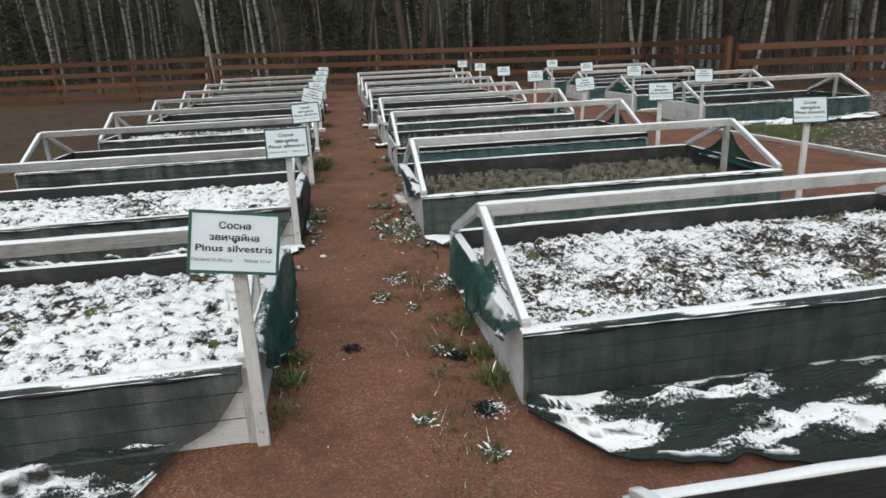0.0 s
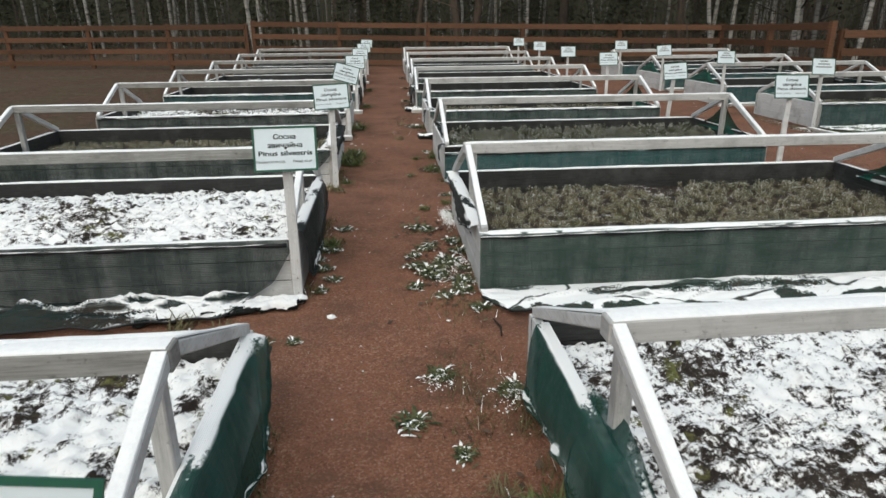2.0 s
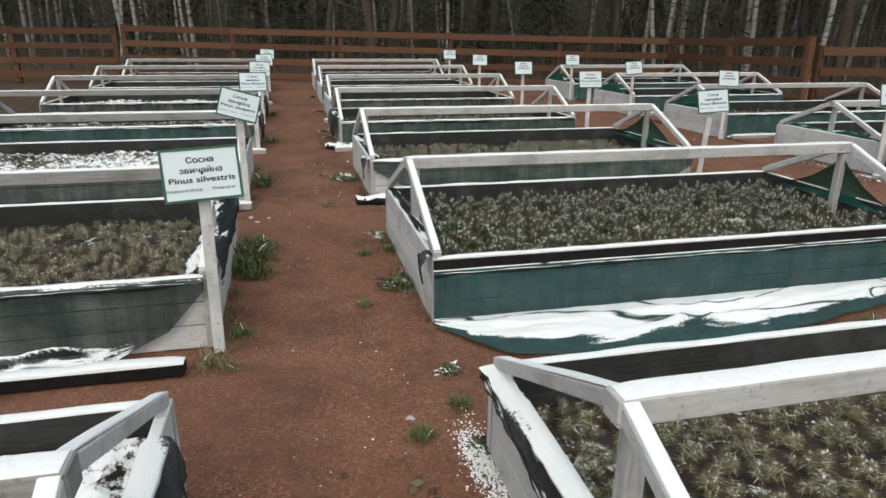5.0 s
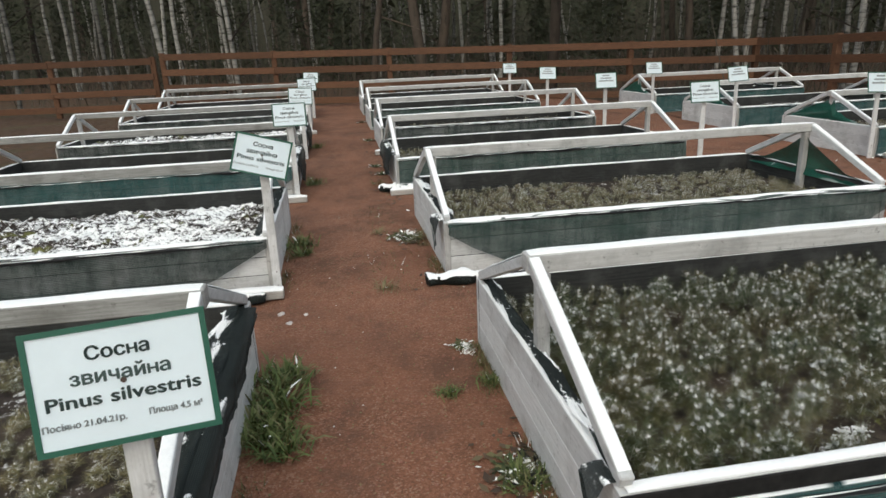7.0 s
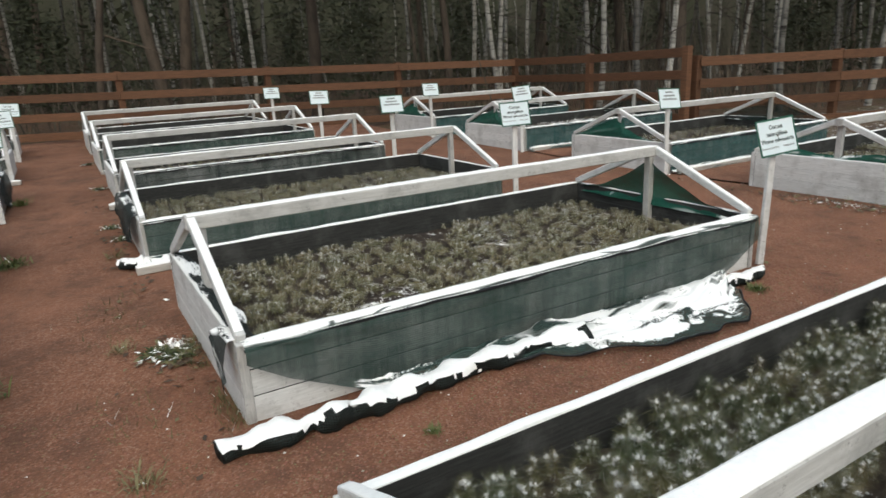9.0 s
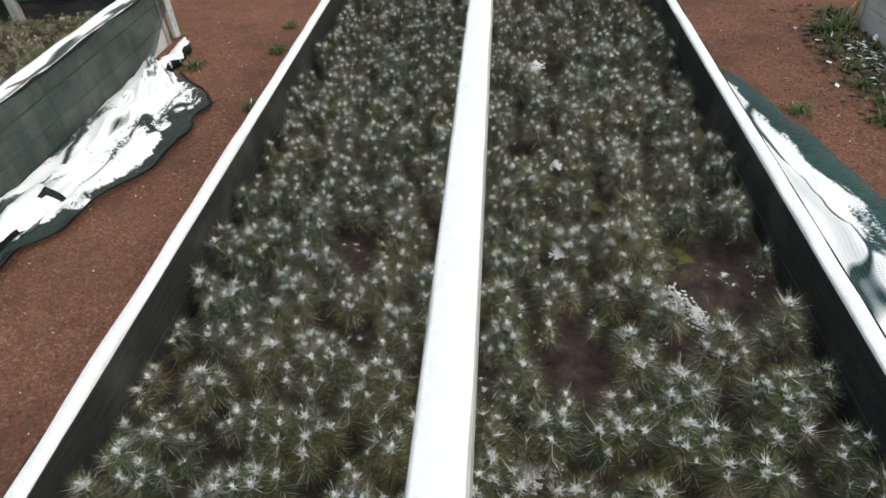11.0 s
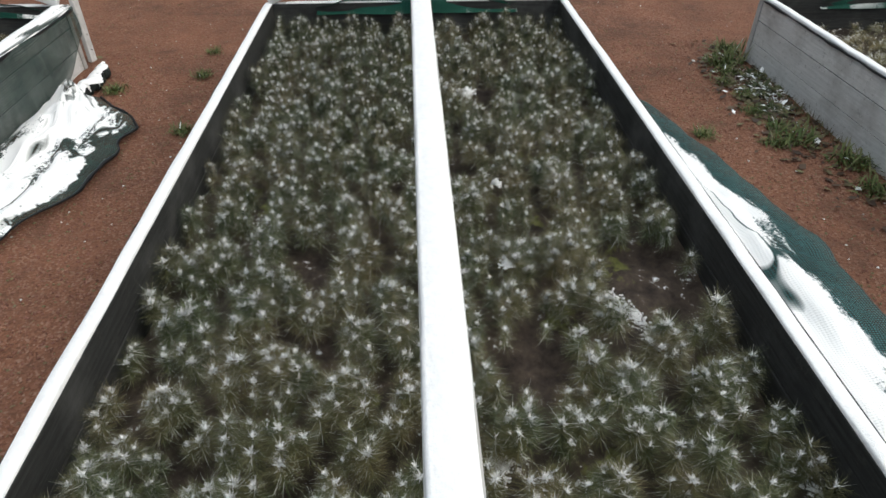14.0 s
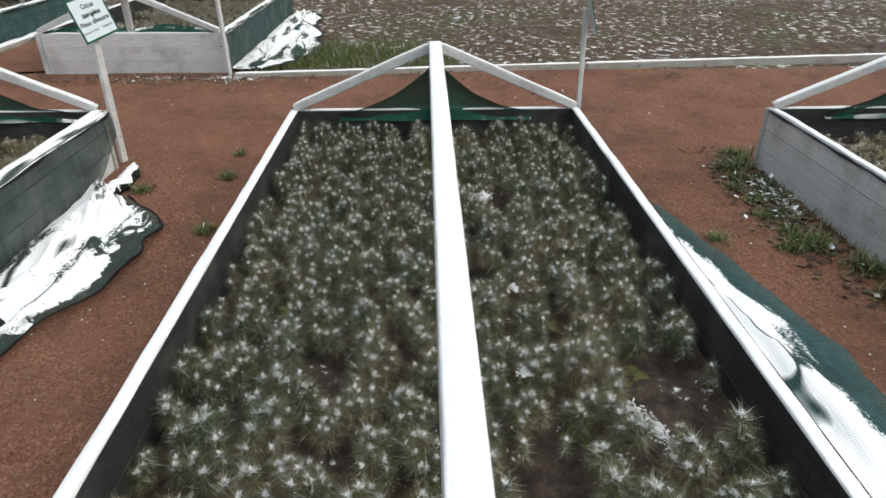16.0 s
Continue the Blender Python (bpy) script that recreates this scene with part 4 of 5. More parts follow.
def net_roll(points, radius, seed, material, label):
    """A loose roll of net on the ground, snow along its top."""
    pts, rad = [], []
    path = [Vector(p) for p in points]
    total = 96
    for i in range(total + 1):
        s = i / total * (len(path) - 1)
        a = min(int(s), len(path) - 2)
        p = path[a].lerp(path[a + 1], s - a)
        pts.append(p + Vector((0, 0.012 * noise.noise((i * 0.18, seed, 0)), 0.008 * noise.noise((i * 0.15, seed, 5)))))
        rad.append(radius * (0.85 + 0.5 * noise.noise((i * 0.17, seed, 2))))
    sides = 16
    vs, fs = tube(pts, rad, sides)
    out = []
    for v in vs:
        q = v.copy()
        q += Vector((0.4 * noise.noise(v * 19), noise.noise(v * 13), 0.8 * noise.noise(v * 12 + Vector((3, 3, 3))))) * radius * 0.6
        q.z = max(q.z * 0.85, 0.006)
        out.append(q)
    thing = tagged(new("net_roll"), label, "net roll")
    me = mesh_from("roll", out, fs, [NET_LAID], None, [(v.x, 0.5 + v.z) for v in out], True)
    child("roll", me, thing)
    lying = []
    for f in me.polygons:
        c = f.center
        if len(f.vertices) == 4 and f.normal.z > 0.42 + 0.9 * noise.noise((c.x * 5, c.y * 14, seed)):
            lying.append(tuple(f.vertices))
    puffed = [v + me.vertices[i].normal * (0.005 + 0.002 * noise.noise(v * 40)) for i, v in enumerate(out)]
    snow = mesh_from("snow", puffed, lying, [material], None, None, True)
    child("snow", snow, thing, None, "wet snow lying along the roll")
    return thing


ROLL = "loose snowy roll of black shade net beside the bed"
net_roll([(-1.75, 4.2, 0.03), (-1.5, 4.27, 0.035), (-1.25, 4.3, 0.03), (-1.0, 4.35, 0.025)], 0.036, 6, SNOWY, ROLL)
net_roll([(-1.55, 4.36, 0.025), (-1.2, 4.38, 0.03), (-0.97, 4.4, 0.025)], 0.028, 7, SNOWY, ROLL)
net_roll([(-0.13, 9.26, 0.04), (0.35, 9.24, 0.045), (0.8, 9.28, 0.05), (1.5, 9.27, 0.05)], 0.056, 1, SNOWY, ROLL)
net_roll([(2.5, 9.3, 0.04), (2.75, 9.28, 0.04), (2.9, 9.31, 0.04)], 0.04, 2, SNOWY, ROLL)
net_roll([(-0.2, 12.0, 0.04), (0.1, 11.8, 0.05), (0.4, 11.76, 0.05)], 0.05, 3, SNOWY, ROLL)
net_roll([(-3.2, 9.16, 0.04), (-2.0, 9.2, 0.04), (-1.05, 9.24, 0.04)], 0.04, 5, SNOWY, ROLL)


def batten(a, b, label, wood=BATTEN):
    """A loose board on the ground, snow on top."""
    thing = tagged(new("loose_board"), label, "board")
    thing.matrix_basis = Matrix.Translation(a)
    d = Vector(b) - Vector(a)
    part("board", beam_bm((0, 0, 0.03), (d.x, d.y, 0.03), 0.07, 0.05), wood, thing)
    part("snow", snow_bm((0, 0, 0.055), (d.x, d.y, 0.055), 0.068, a[1], 0.014), SNOWY, thing, "snow lying on the board")


LOOSE = "loose weathered board under snow at the foot of the bed"
for k, right, left in ((3, -1.1, -3.4), (4, -0.95, -3.3), (5, -0.9, -3.2), (7, -0.9, -3.0)):
    batten((left, row_y(k) - (0.2 if k == 3 else 0.12), rise(row_y(k))), (right, row_y(k) - (0.22 if k == 3 else 0.11), 0), LOOSE, ROTTEN if k == 3 else BATTEN)
for k, left, right in ((5, -0.12, 0.3), (6, -0.1, 1.2)):
    batten((left, row_y(k) - 0.12, rise(row_y(k))), (right, row_y(k) - 0.1, 0), LOOSE)
batten((5.2, row_y(6) - 0.1, rise(row_y(6))), (8.1, row_y(6) - 0.1, 0), LOOSE)
batten((5.2, row_y(5) - 0.12, 0.0), (8.1, row_y(5) - 0.1, 0), LOOSE)


# ---- signs ----
def letters(text, size, wide):
    cu = bpy.data.curves.new("letters", "FONT")
    text = text.replace("н", "h")
    cu.body, cu.size, cu.align_x, cu.align_y, cu.resolution_u = text, size, "CENTER", "CENTER", 3
    cu.extrude = 0.0006
    cu.small_caps_scale = 0.75
    for i, c in enumerate(text):
        if c == "h":
            cu.body_format[i].use_small_caps = True
    ob = bpy.data.objects.new("letters", cu)
    scene.collection.objects.link(ob)
    bpy.context.view_layer.update()
    me = bpy.data.meshes.new_from_object(ob.evaluated_get(bpy.context.evaluated_depsgraph_get()))
    bpy.data.objects.remove(ob)
    xs = [v.co.x for v in me.vertices]
    if xs:
        f = wide / max(1e-4, max(xs) - min(xs))
        me.transform(Matrix.Diagonal((min(f, 1.6), 1, 1, 1)))
    bm = bmesh.new()
    for dx, dz in ((-1, 0), (1, 0), (0, 1), (0, -1)):
        k = len(bm.verts)
        bm.from_mesh(me)
        bm.verts.ensure_lookup_table()
        for v in bm.verts[k:]:
            v.co += Vector((dx * size * 0.032, dz * size * 0.02, 0))
    bm.to_mesh(me)
    bm.free()
    me.materials.clear()
    return me


TEXT = [("Сосна", 0.032, 0.102, 0.056, INK), ("звичайна", 0.032, 0.160, 0.016, INK), ("Pinus silvestris", 0.032, 0.248, -0.021, INK)]
SMALL = [("Посіяно 21.04.21р.", 0.015, 0.133, -0.06, -0.069, INK_SOFT), ("Площа 4,5 м²", 0.015, 0.088, -0.06, 0.078, INK_SOFT)]
text_meshes = []
for body, size, wide, z, ink in TEXT:
    me = letters(body, size, wide)
    me.materials.append(ink)
    text_meshes.append((me, 0, z))
for body, size, wide, z, x, ink in SMALL:
    me = letters(body, size, wide)
    me.materials.append(ink)
    text_meshes.append((me, x, z))


def frame_bm(w, h, border, depth):
    bm = bmesh.new()
    for lo, hi in (((-w / 2, 0, h / 2 - border), (w / 2, depth, h / 2)), ((-w / 2, 0, -h / 2), (w / 2, depth, -h / 2 + border)),
                   ((-w / 2, 0, -h / 2 + border), (-w / 2 + border, depth, h / 2 - border)), ((w / 2 - border, 0, -h / 2 + border), (w / 2, depth, h / 2 - border))):
        box_bm(lo, hi, 0, bm)
    return bm


def build_sign(readable):
    """An A4 plate with a green edge on a white-painted stake; its foot is the origin and its face looks to -y."""
    sign = new("plant_sign")
    part("stake", box_bm((-0.024, 0.0, 0.0), (0.024, 0.022, 0.80), 0.003, None, 0.001), PAINT_UP, sign, "white-painted wooden stake")
    plate = part("plate", box_bm((-0.148, 0.002, -0.105), (0.148, 0.006, 0.105), 0.001), SIGN_WHITE, sign, "white plate")
    plate.matrix_basis = pose(0, -0.012, 0.80, -14, 0, 0)
    part("border", frame_bm(0.298, 0.212, 0.01, 0.0045), SIGN_GREEN, plate, "green printed border").matrix_basis = pose(0, -0.0008, 0)
    if readable:
        for me, x, z in text_meshes:
            child("lettering", me, plate, pose(x, 0.0012, z, 90, 0, 0))
    else:
        for w, z in ((0.1, 0.066), (0.15, 0.03), (0.2, -0.006)):
            part("lettering", box_bm((-w / 2, 0.0008, z - 0.009), (w / 2, 0.002, z + 0.009), 0), INK_SOFT, plate)
    bm = bmesh.new()
    bmesh.ops.create_cone(bm, cap_ends=True, segments=10, radius1=0.0055, radius2=0.0045, depth=0.003, matrix=pose(0.002, 0.0, 0.003, 90, 0, 0))
    part("screw", bm, NAIL, plate, "dark screw head")
    for z in (0.06, 0.14):
        bm = bmesh.new()
        bmesh.ops.create_cone(bm, cap_ends=True, segments=8, radius1=0.004, radius2=0.003, depth=0.004, matrix=pose(0.004, -0.001, z, 90, 0, 0))
        part("nail", bm, NAIL, sign)
    return sign


sign_a, sign_b = build_sign(True), build_sign(False)
READ, BLUR = "white species sign with green border on a white stake", "small white plant sign on a white stake at the bed corner"
used = set()
for col, k, x, dy, turn, lean, roll, readable in (
        ("L", 1, -1.0, -0.065, 2, 0, 8.5, 1), ("L", 2, -1.0, -0.06, 4, 0, 0, 1), ("L", 3, -0.982, -0.07, 4, 0.5, -3.2, 1), ("L", 4, -0.985, -0.06, 2, 0, 16, 1),
        ("L", 5, -0.985, -0.06, 3, 0, 0, 1), ("L", 6, -0.99, -0.06, 0, 0, 2, 1), ("L", 7, -0.99, -0.06, 4, 0, -2, 1), ("L", 8, -0.99, -0.06, 0, 0, 3, 1),
        ("R", 1, 3.1, -0.03, -4, 0, 1, 1), ("R", 2, 3.1, -0.03, -4, 0, 1, 1), ("R", 3, 3.1, -0.03, -8, 0, 0, 1), ("R", 4, 3.1, 0.025, -8, 4, -8, 1), ("R", 5, 3.1, -0.03, -8, 0, -1, 1),
        ("R", 6, 3.12, -0.03, -4, 0, 0, 0), ("R", 7, 3.12, -0.03, -4, 0, 2, 0), ("R", 8, 3.12, -0.03, 0, 0, 1, 0),
        ("C", 4, 5.08, -0.05, -6, 0, 2, 0), ("C", 5, 5.08, -0.05, -4, 0, 2, 0), ("C", 6, 5.08, -0.05, -4, 0, -3, 0), ("C", 7, 5.08, -0.05, -4, 0, 1, 0)):
    y = row_y(k) + dy
    src = sign_a if readable else sign_b
    m = pose(x, y, rise(y), {("L", 3): -1.5, ("R", 4): -2, ("L", 5): -3}.get((col, k), -1), lean, turn)
    ob = src if src.name not in used else copy_thing(src, m)
    used.add(src.name)
    ob.matrix_basis = m
    for c in ob.children:
        if c.name.startswith("plate"):
            c.matrix_basis = pose(0, -0.012, {("L", 3): 0.785, ("R", 4): 0.765}.get((col, k), 0.80), -14, roll, 0)
    tagged(ob, READ if readable else BLUR, "sign", "signs at the beds")


# ---- fence ----
def fence(points, top, label, rails=4):
    thing = tagged(new("fence"), label, "fence", kind="structure")
    for i, p in enumerate(points):
        base = rise(p[1])
        h = top[i] if isinstance(top, (list, tuple)) else top
        part("post", box_bm((p[0] - 0.06, p[1] - 0.02, base - 0.1), (p[0] + 0.06, p[1] + 0.1, h + 0.02), 0.006), FENCE, thing)
        if i + 1 == len(points):
            break
        q = points[i + 1]
        g = top[i + 1] if isinstance(top, (list, tuple)) else top
        for r in range(rails):
            a, b = Vector((p[0], p[1], h - 0.08 - 0.36 * r)), Vector((q[0], q[1], g - 0.08 - 0.36 * r))
            d = (b - a).normalized()
            off = Vector((d.y, -d.x, 0)) * 0.045
            part("rail", beam_bm(a + off + d * 0.003, b + off - d * 0.003, 0.03, 0.15), FENCE, thing)
    return thing


STAIN = "brown-stained timber rail fence along the wood"
fence([(-4.6, 22.9), (-1.9, 22.22), (0.8, 21.55), (3.55, 20.87), (6.25, 20.2), (8.95, 19.5), (8.9, 17.0), (8.8, 14.6)], [1.48, 1.43, 1.39, 1.35, 1.31, 1.28, 1.29, 1.33], STAIN)
fence([(-18.4, 25.6), (-15.6, 25.0), (-12.9, 24.6), (-10.1, 24.1), (-7.4, 23.5), (-4.85, 22.98)], 1.4, STAIN)
fence([(9.0, 14.55), (11.5, 13.6), (14.2, 12.6), (17, 11.5), (20, 10.4)], 1.17, STAIN)


# ---- wood ----
def grow(seed, height, radius, kind):
    """A tree: tapered trunk with limbs, and a crown of twigs or needle sprays."""
    r = random.Random(seed)
    tree = new("birch_tree" if kind == "birch" else "pine_tree")
    bend = [r.uniform(-0.5, 0.5), r.uniform(-0.5, 0.5)]
    def axis(f):
        return Vector((bend[0] * math.sin(f * 2.2) + 0.06 * math.sin(f * 17 + seed), bend[1] * math.sin(f * 1.8) + 0.05 * math.sin(f * 13), f * height - 0.15))
    fr = [0, 0.012, 0.03, 0.07, 0.12, 0.18, 0.26, 0.36, 0.48, 0.6, 0.72, 0.84, 0.93, 1]
    vs, fs = tube([axis(f) for f in fr], [radius * (1.25 if f == 0 else 1 - 0.9 * f) for f in fr], 9)
    child("trunk", mesh_from("trunk", vs, fs, [BIRCH if kind == "birch" else PINE], smooth=True), tree)
    pieces, lv, lf = [], [], []
    n = 26 if kind == "birch" else 30
    for i in range(n):
        f = r.uniform(0.12 if i < 5 else 0.4, 0.98)
        a = r.uniform(0, 6.283)
        ln = (height * 0.2) * (1.15 - f) * r.uniform(0.6, 1.3) + 0.5
        up = r.uniform(0.4, 1.1) if kind == "birch" else r.uniform(-0.25, 0.3)
        p0 = axis(f)
        d = Vector((math.cos(a), math.sin(a), up)).normalized()
        p1, p2 = p0 + d * ln * 0.5, p0 + d * ln + Vector((0, 0, -0.12 * ln))
        pieces.append(tube([p0, p1, p2], [radius * 0.25 * (1.1 - f), radius * 0.15 * (1.1 - f), 0.006], 5))
        if f < 0.35:
            continue
        for c in range(44 if kind != "birch" else 12):
            q = p0.lerp(p2, r.uniform(0.3, 1.05)) + Vector([r.gauss(0, 0.28) for _ in range(3)])
            e = Vector([r.uniform(-1, 1), r.uniform(-1, 1), r.uniform(-0.5, 0.5)]).normalized()
            s = e.cross(Vector((0, 0, 1))).normalized() * (0.075 if kind != "birch" else 0.012)
            b = len(lv)
            lv += [q - s, q + s, q + e * r.uniform(0.4, 0.8)]
            lf.append((b, b + 1, b + 2))
    vs, fs = merged(pieces)
    tagged(child("branchwork", mesh_from("branchwork", vs, fs, [TWIG if kind == "birch" else PINE], smooth=True), tree), kind="stuff")
    tagged(child("crown", mesh_from("crown", lv, lf, [SPRUCE if kind != "birch" else TWIG]), tree), kind="stuff")
    return tree


def behind_fence(x, y):
    if x < 9.2:
        return y > 22.9 - 0.247 * (x + 4.6) + 1.3
    return y > 14.6 - 0.38 * (x - 8.9) + 1.3


wood = random.Random(11)
protos = [(grow(i, wood.uniform(11, 16), wood.uniform(0.05, 0.085), "birch"), "birch") for i in range(5)] + [(grow(20 + i, wood.uniform(13, 18), wood.uniform(0.09, 0.17), "pine"), "pine") for i in range(4)]
first, placed = set(), []
tries = 0
while len(placed) < 320 and tries < 9000:
    tries += 1
    ang, dist = radians(wood.uniform(-48, 100)), wood.uniform(17, 62)
    x, y = dist * math.sin(ang), dist * math.cos(ang)
    if not behind_fence(x, y) or any((x - p) ** 2 + (y - q) ** 2 < 0.8 for p, q in placed):
        continue
    placed.append((x, y))
    i = wood.choices(range(9), (8, 8, 8, 8, 8, 1, 2, 1, 2))[0]
    src, kind = protos[i]
    m = pose(x, y, rise(min(y, 40)) - 0.05, wood.uniform(-4, 4), wood.uniform(-5, 5), wood.uniform(0, 360))
    ob = src if i not in first else copy_thing(src, m)
    first.add(i)
    ob.matrix_basis = m
    tagged(ob, "slender bare birch with pale bark behind the fence" if kind == "birch" else "tall dark-barked pine in the wood behind the fence", "tree", "trees of the wood")


def brush(count, seed):
    """Bare undergrowth between the trunks."""
    r = random.Random(seed)
    vs, fs = [], []
    while len(fs) < count:
        ang, dist = radians(r.uniform(-48, 100)), r.uniform(18, 58)
        x, y = dist * math.sin(ang), dist * math.cos(ang)
        if not behind_fence(x, y - 0.6):
            continue
        for _ in range(7):
            h, w = r.uniform(0.4, 3.2), r.uniform(0.008, 0.022)
            a = r.uniform(0, 3.14)
            b = len(vs)
            px, py, z = x + r.gauss(0, 0.5), y + r.gauss(0, 0.5), rise(min(y, 40)) - 0.1
            vs += [(px - w * math.cos(a), py - w * math.sin(a), z), (px + w * math.cos(a), py + w * math.sin(a), z), (px + r.gauss(0, 0.25 * h), py + r.gauss(0, 0.25 * h), z + h)]
            fs.append((b, b + 1, b + 2))
    return mesh_from("undergrowth", vs, fs, [BRUSH])


tagged(new("undergrowth", brush(9000, 3)), "bare brown saplings and brush among the trunks", "undergrowth", kind="stuff")


def thicket(count, seed):
    """Young conifers and saplings deep in the wood: soft heaps of short sprays."""
    r = np.random.default_rng(seed)
    vs, n = [], 620
    done = 0
    while done < count:
        ang, dist = radians(r.uniform(-50, 102)), r.uniform(27, 68)
        x, y = dist * math.sin(ang), dist * math.cos(ang)
        if not behind_fence(x, y - 4):
            continue
        done += 1
        h, w = r.uniform(2.0, 8.5), r.uniform(0.7, 1.7)
        f = r.random(n) ** 0.8
        reach = (1 - 0.75 * f) * w * np.sqrt(r.random(n))
        a = r.uniform(0, 2 * np.pi, n)
        mid = np.stack((x + np.cos(a) * reach, y + np.sin(a) * reach, f * h + 0.25 * r.standard_normal(n)), axis=1)
        e = r.standard_normal((n, 3)) * (0.11, 0.11, 0.07)
        q = r.standard_normal((n, 3)) * 0.028
        vs.append(np.stack((mid - q, mid + q, mid + e * 1.5), axis=1).reshape(-1, 3))
    v = np.concatenate(vs)
    return mesh_from("young_conifers", v.tolist(), np.arange(len(v)).reshape(-1, 3).tolist(), [SPRUCE])


tagged(new("young_conifers", thicket(240, 8)), "dark olive young conifers deep in the wood", "undergrowth", kind="stuff")


def far_wall():
    vs, fs, n = [], [], 120
    for i in range(n + 1):
        a = 2 * math.pi * i / n
        x, y = 78 * math.sin(a), 78 * math.cos(a)
        vs += [(x, y, -1), (x, y, 15 + 2.5 * noise.noise((i * 0.9, 2, 2)))]
        if i:
            fs.append((2 * i - 2, 2 * i - 1, 2 * i + 1, 2 * i))
    return mesh_from("backdrop", vs, fs, [FAR])


tagged(new("backdrop", far_wall()), "dark distant woodland round the clearing", "woodland", kind="structure")


# ---- weeds, leaves and litter on the path ----
def tuft_mesh(seed, count, size, width, material, flat):
    r = random.Random(seed)
    vs, fs = [], []
    for _ in range(count):
        a, el = r.uniform(0, 6.283), r.uniform(0.15, 0.7) if flat else r.uniform(0.3, 1.15)
        ln = size * r.uniform(0.5, 1.1)
        p = Vector((r.gauss(0, size * 0.35), r.gauss(0, size * 0.35), 0.0))
        d = Vector((math.cos(a) * math.cos(el), math.sin(a) * math.cos(el), math.sin(el)))
        s = Vector((-math.sin(a), math.cos(a), 0)) * width * r.uniform(0.7, 1.3)
        mid, tip = p + d * ln * 0.55, p + d * ln + Vector((0, 0, -0.3 * ln * math.cos(el)))
        tip.z = max(tip.z, 0.004)
        b = len(vs)
        vs += [p - s * 0.6, p + s * 0.6, mid + s, mid - s, tip]
        fs += [(b, b + 1, b + 2, b + 3), (b + 3, b + 2, b + 4)]
    return mesh_from("grass_tuft", vs, fs, [material])


tufts = [tuft_mesh(i, 110, 0.095, 0.0034, GRASS, False) for i in range(3)]
weeds = [tuft_mesh(10 + i, 70, 0.07, 0.0065, LEAFY, True) for i in range(3)]
dry = [tuft_mesh(20 + i, 60, 0.09, 0.0022, DRYGRASS, False) for i in range(2)]


def scatter(name, meshes, spots, label, category, group):
    for i, (x, y, s) in enumerate(spots):
        ob = new(name, meshes[i % len(meshes)])
        ob.matrix_world = pose(x, y, rise(y) + 0.002, 0, 0, i * 77) @ Matrix.Scale(s, 4)
        tagged(ob, label, category, group)


scatter("weed", weeds, [(-0.27, 4.76, 1.3), (-0.2, 4.9, 1.2), (-0.33, 5.61, 1.2), (-0.26, 5.55, 0.9), (-0.83, 5.63, 0.9), (-0.94, 5.2, 0.9), (-0.08, 4.25, 0.9), (-0.34, 3.61, 0.9),
                        (-0.47, 3.29, 1.0), (-0.3, 3.1, 0.7), (-0.07, 3.48, 0.9), (-0.22, 2.54, 0.9), (-0.17, 1.69, 0.8), (-0.38, 1.95, 0.7), (-0.12, 4.6, 1.1), (-0.05, 5.95, 0.9), (-0.1, 8.44, 0.7), (-0.12, 7.5, 1.1),
                        (-0.12, 10.25, 1.3), (-0.19, 10.35, 1.1), (2.51, 6.07, 1.5), (2.3, 6.1, 1.2), (2.7, 6.02, 1.2), (-0.1, 12.9, 1.2), (-0.15, 13.4, 1.2), (-0.1, 15.6, 1.2), (-0.12, 18.0, 1.2), (-0.05, 6.5, 0.8)] + [(-0.24 + 0.15 * math.sin(i * 2.4), 4.42 + 0.062 * i, 0.75 + 0.35 * (i * 37 % 10) / 10) for i in range(15)]
        + [(-0.9 + 0.05 * math.sin(i * 1.7), 4.55 + 0.16 * i, 0.6 + 0.3 * (i % 3) / 2) for i in range(5)] + [(-1.75 + 0.13 * i, 3.98 + 0.04 * math.sin(i * 3.1), 0.6) for i in range(7)],
        "low weed with broad leaves and specks of snow", "weed", "weeds on the path")
scatter("grass_tuft", tufts, [(-0.93, 2.38, 1.0), (-0.92, 2.6, 0.9), (-0.05, 2.2, 1.1), (-0.06, 2.45, 1.0), (-0.07, 2.8, 1.0), (-0.93, 7.87, 1.2), (-0.9, 7.02, 0.7), (-0.23, 8.03, 0.6), (-0.31, 7.24, 0.5), (-0.25, 6.08, 0.6),
                              (-0.07, 6.24, 0.6), (-0.89, 8.08, 1.6), (-0.86, 7.8, 1.3), (-0.9, 8.25, 1.5), (-0.92, 7.95, 1.3), (-0.86, 8.35, 1.0), (-0.05, 8.08, 0.7), (-0.89, 10.32, 1.3), (-0.88, 10.1, 1.0), (-0.09, 7.45, 0.9), (2.22, 8.74, 0.6), (2.85, 8.8, 0.6), (3.19, 8.82, 0.5),
                              (2.68, 9.18, 0.7), (2.08, 6.51, 0.6), (1.99, 6.16, 1.1), (1.8, 6.02, 1.1), (3.06, 6.0, 1.1), (2.86, 6.13, 0.9), (2.74, 6.14, 0.7), (2.62, 6.2, 0.6), (2.45, 6.17, 0.6), (2.28, 6.2, 0.7), (2.12, 6.17, 0.7), (1.98, 6.25, 0.6), (2.9, 6.05, 1.1), (1.6, 6.05, 0.9), (1.4, 6.03, 0.8), (-0.9, 5.3, 1.0), (-0.86, 12.6, 1.2), (-0.88, 15.2, 1.2), (0.55, 9.0, 0.4)],
        "green grass tuft at the edge of the bed", "grass", "grass tufts on the path")
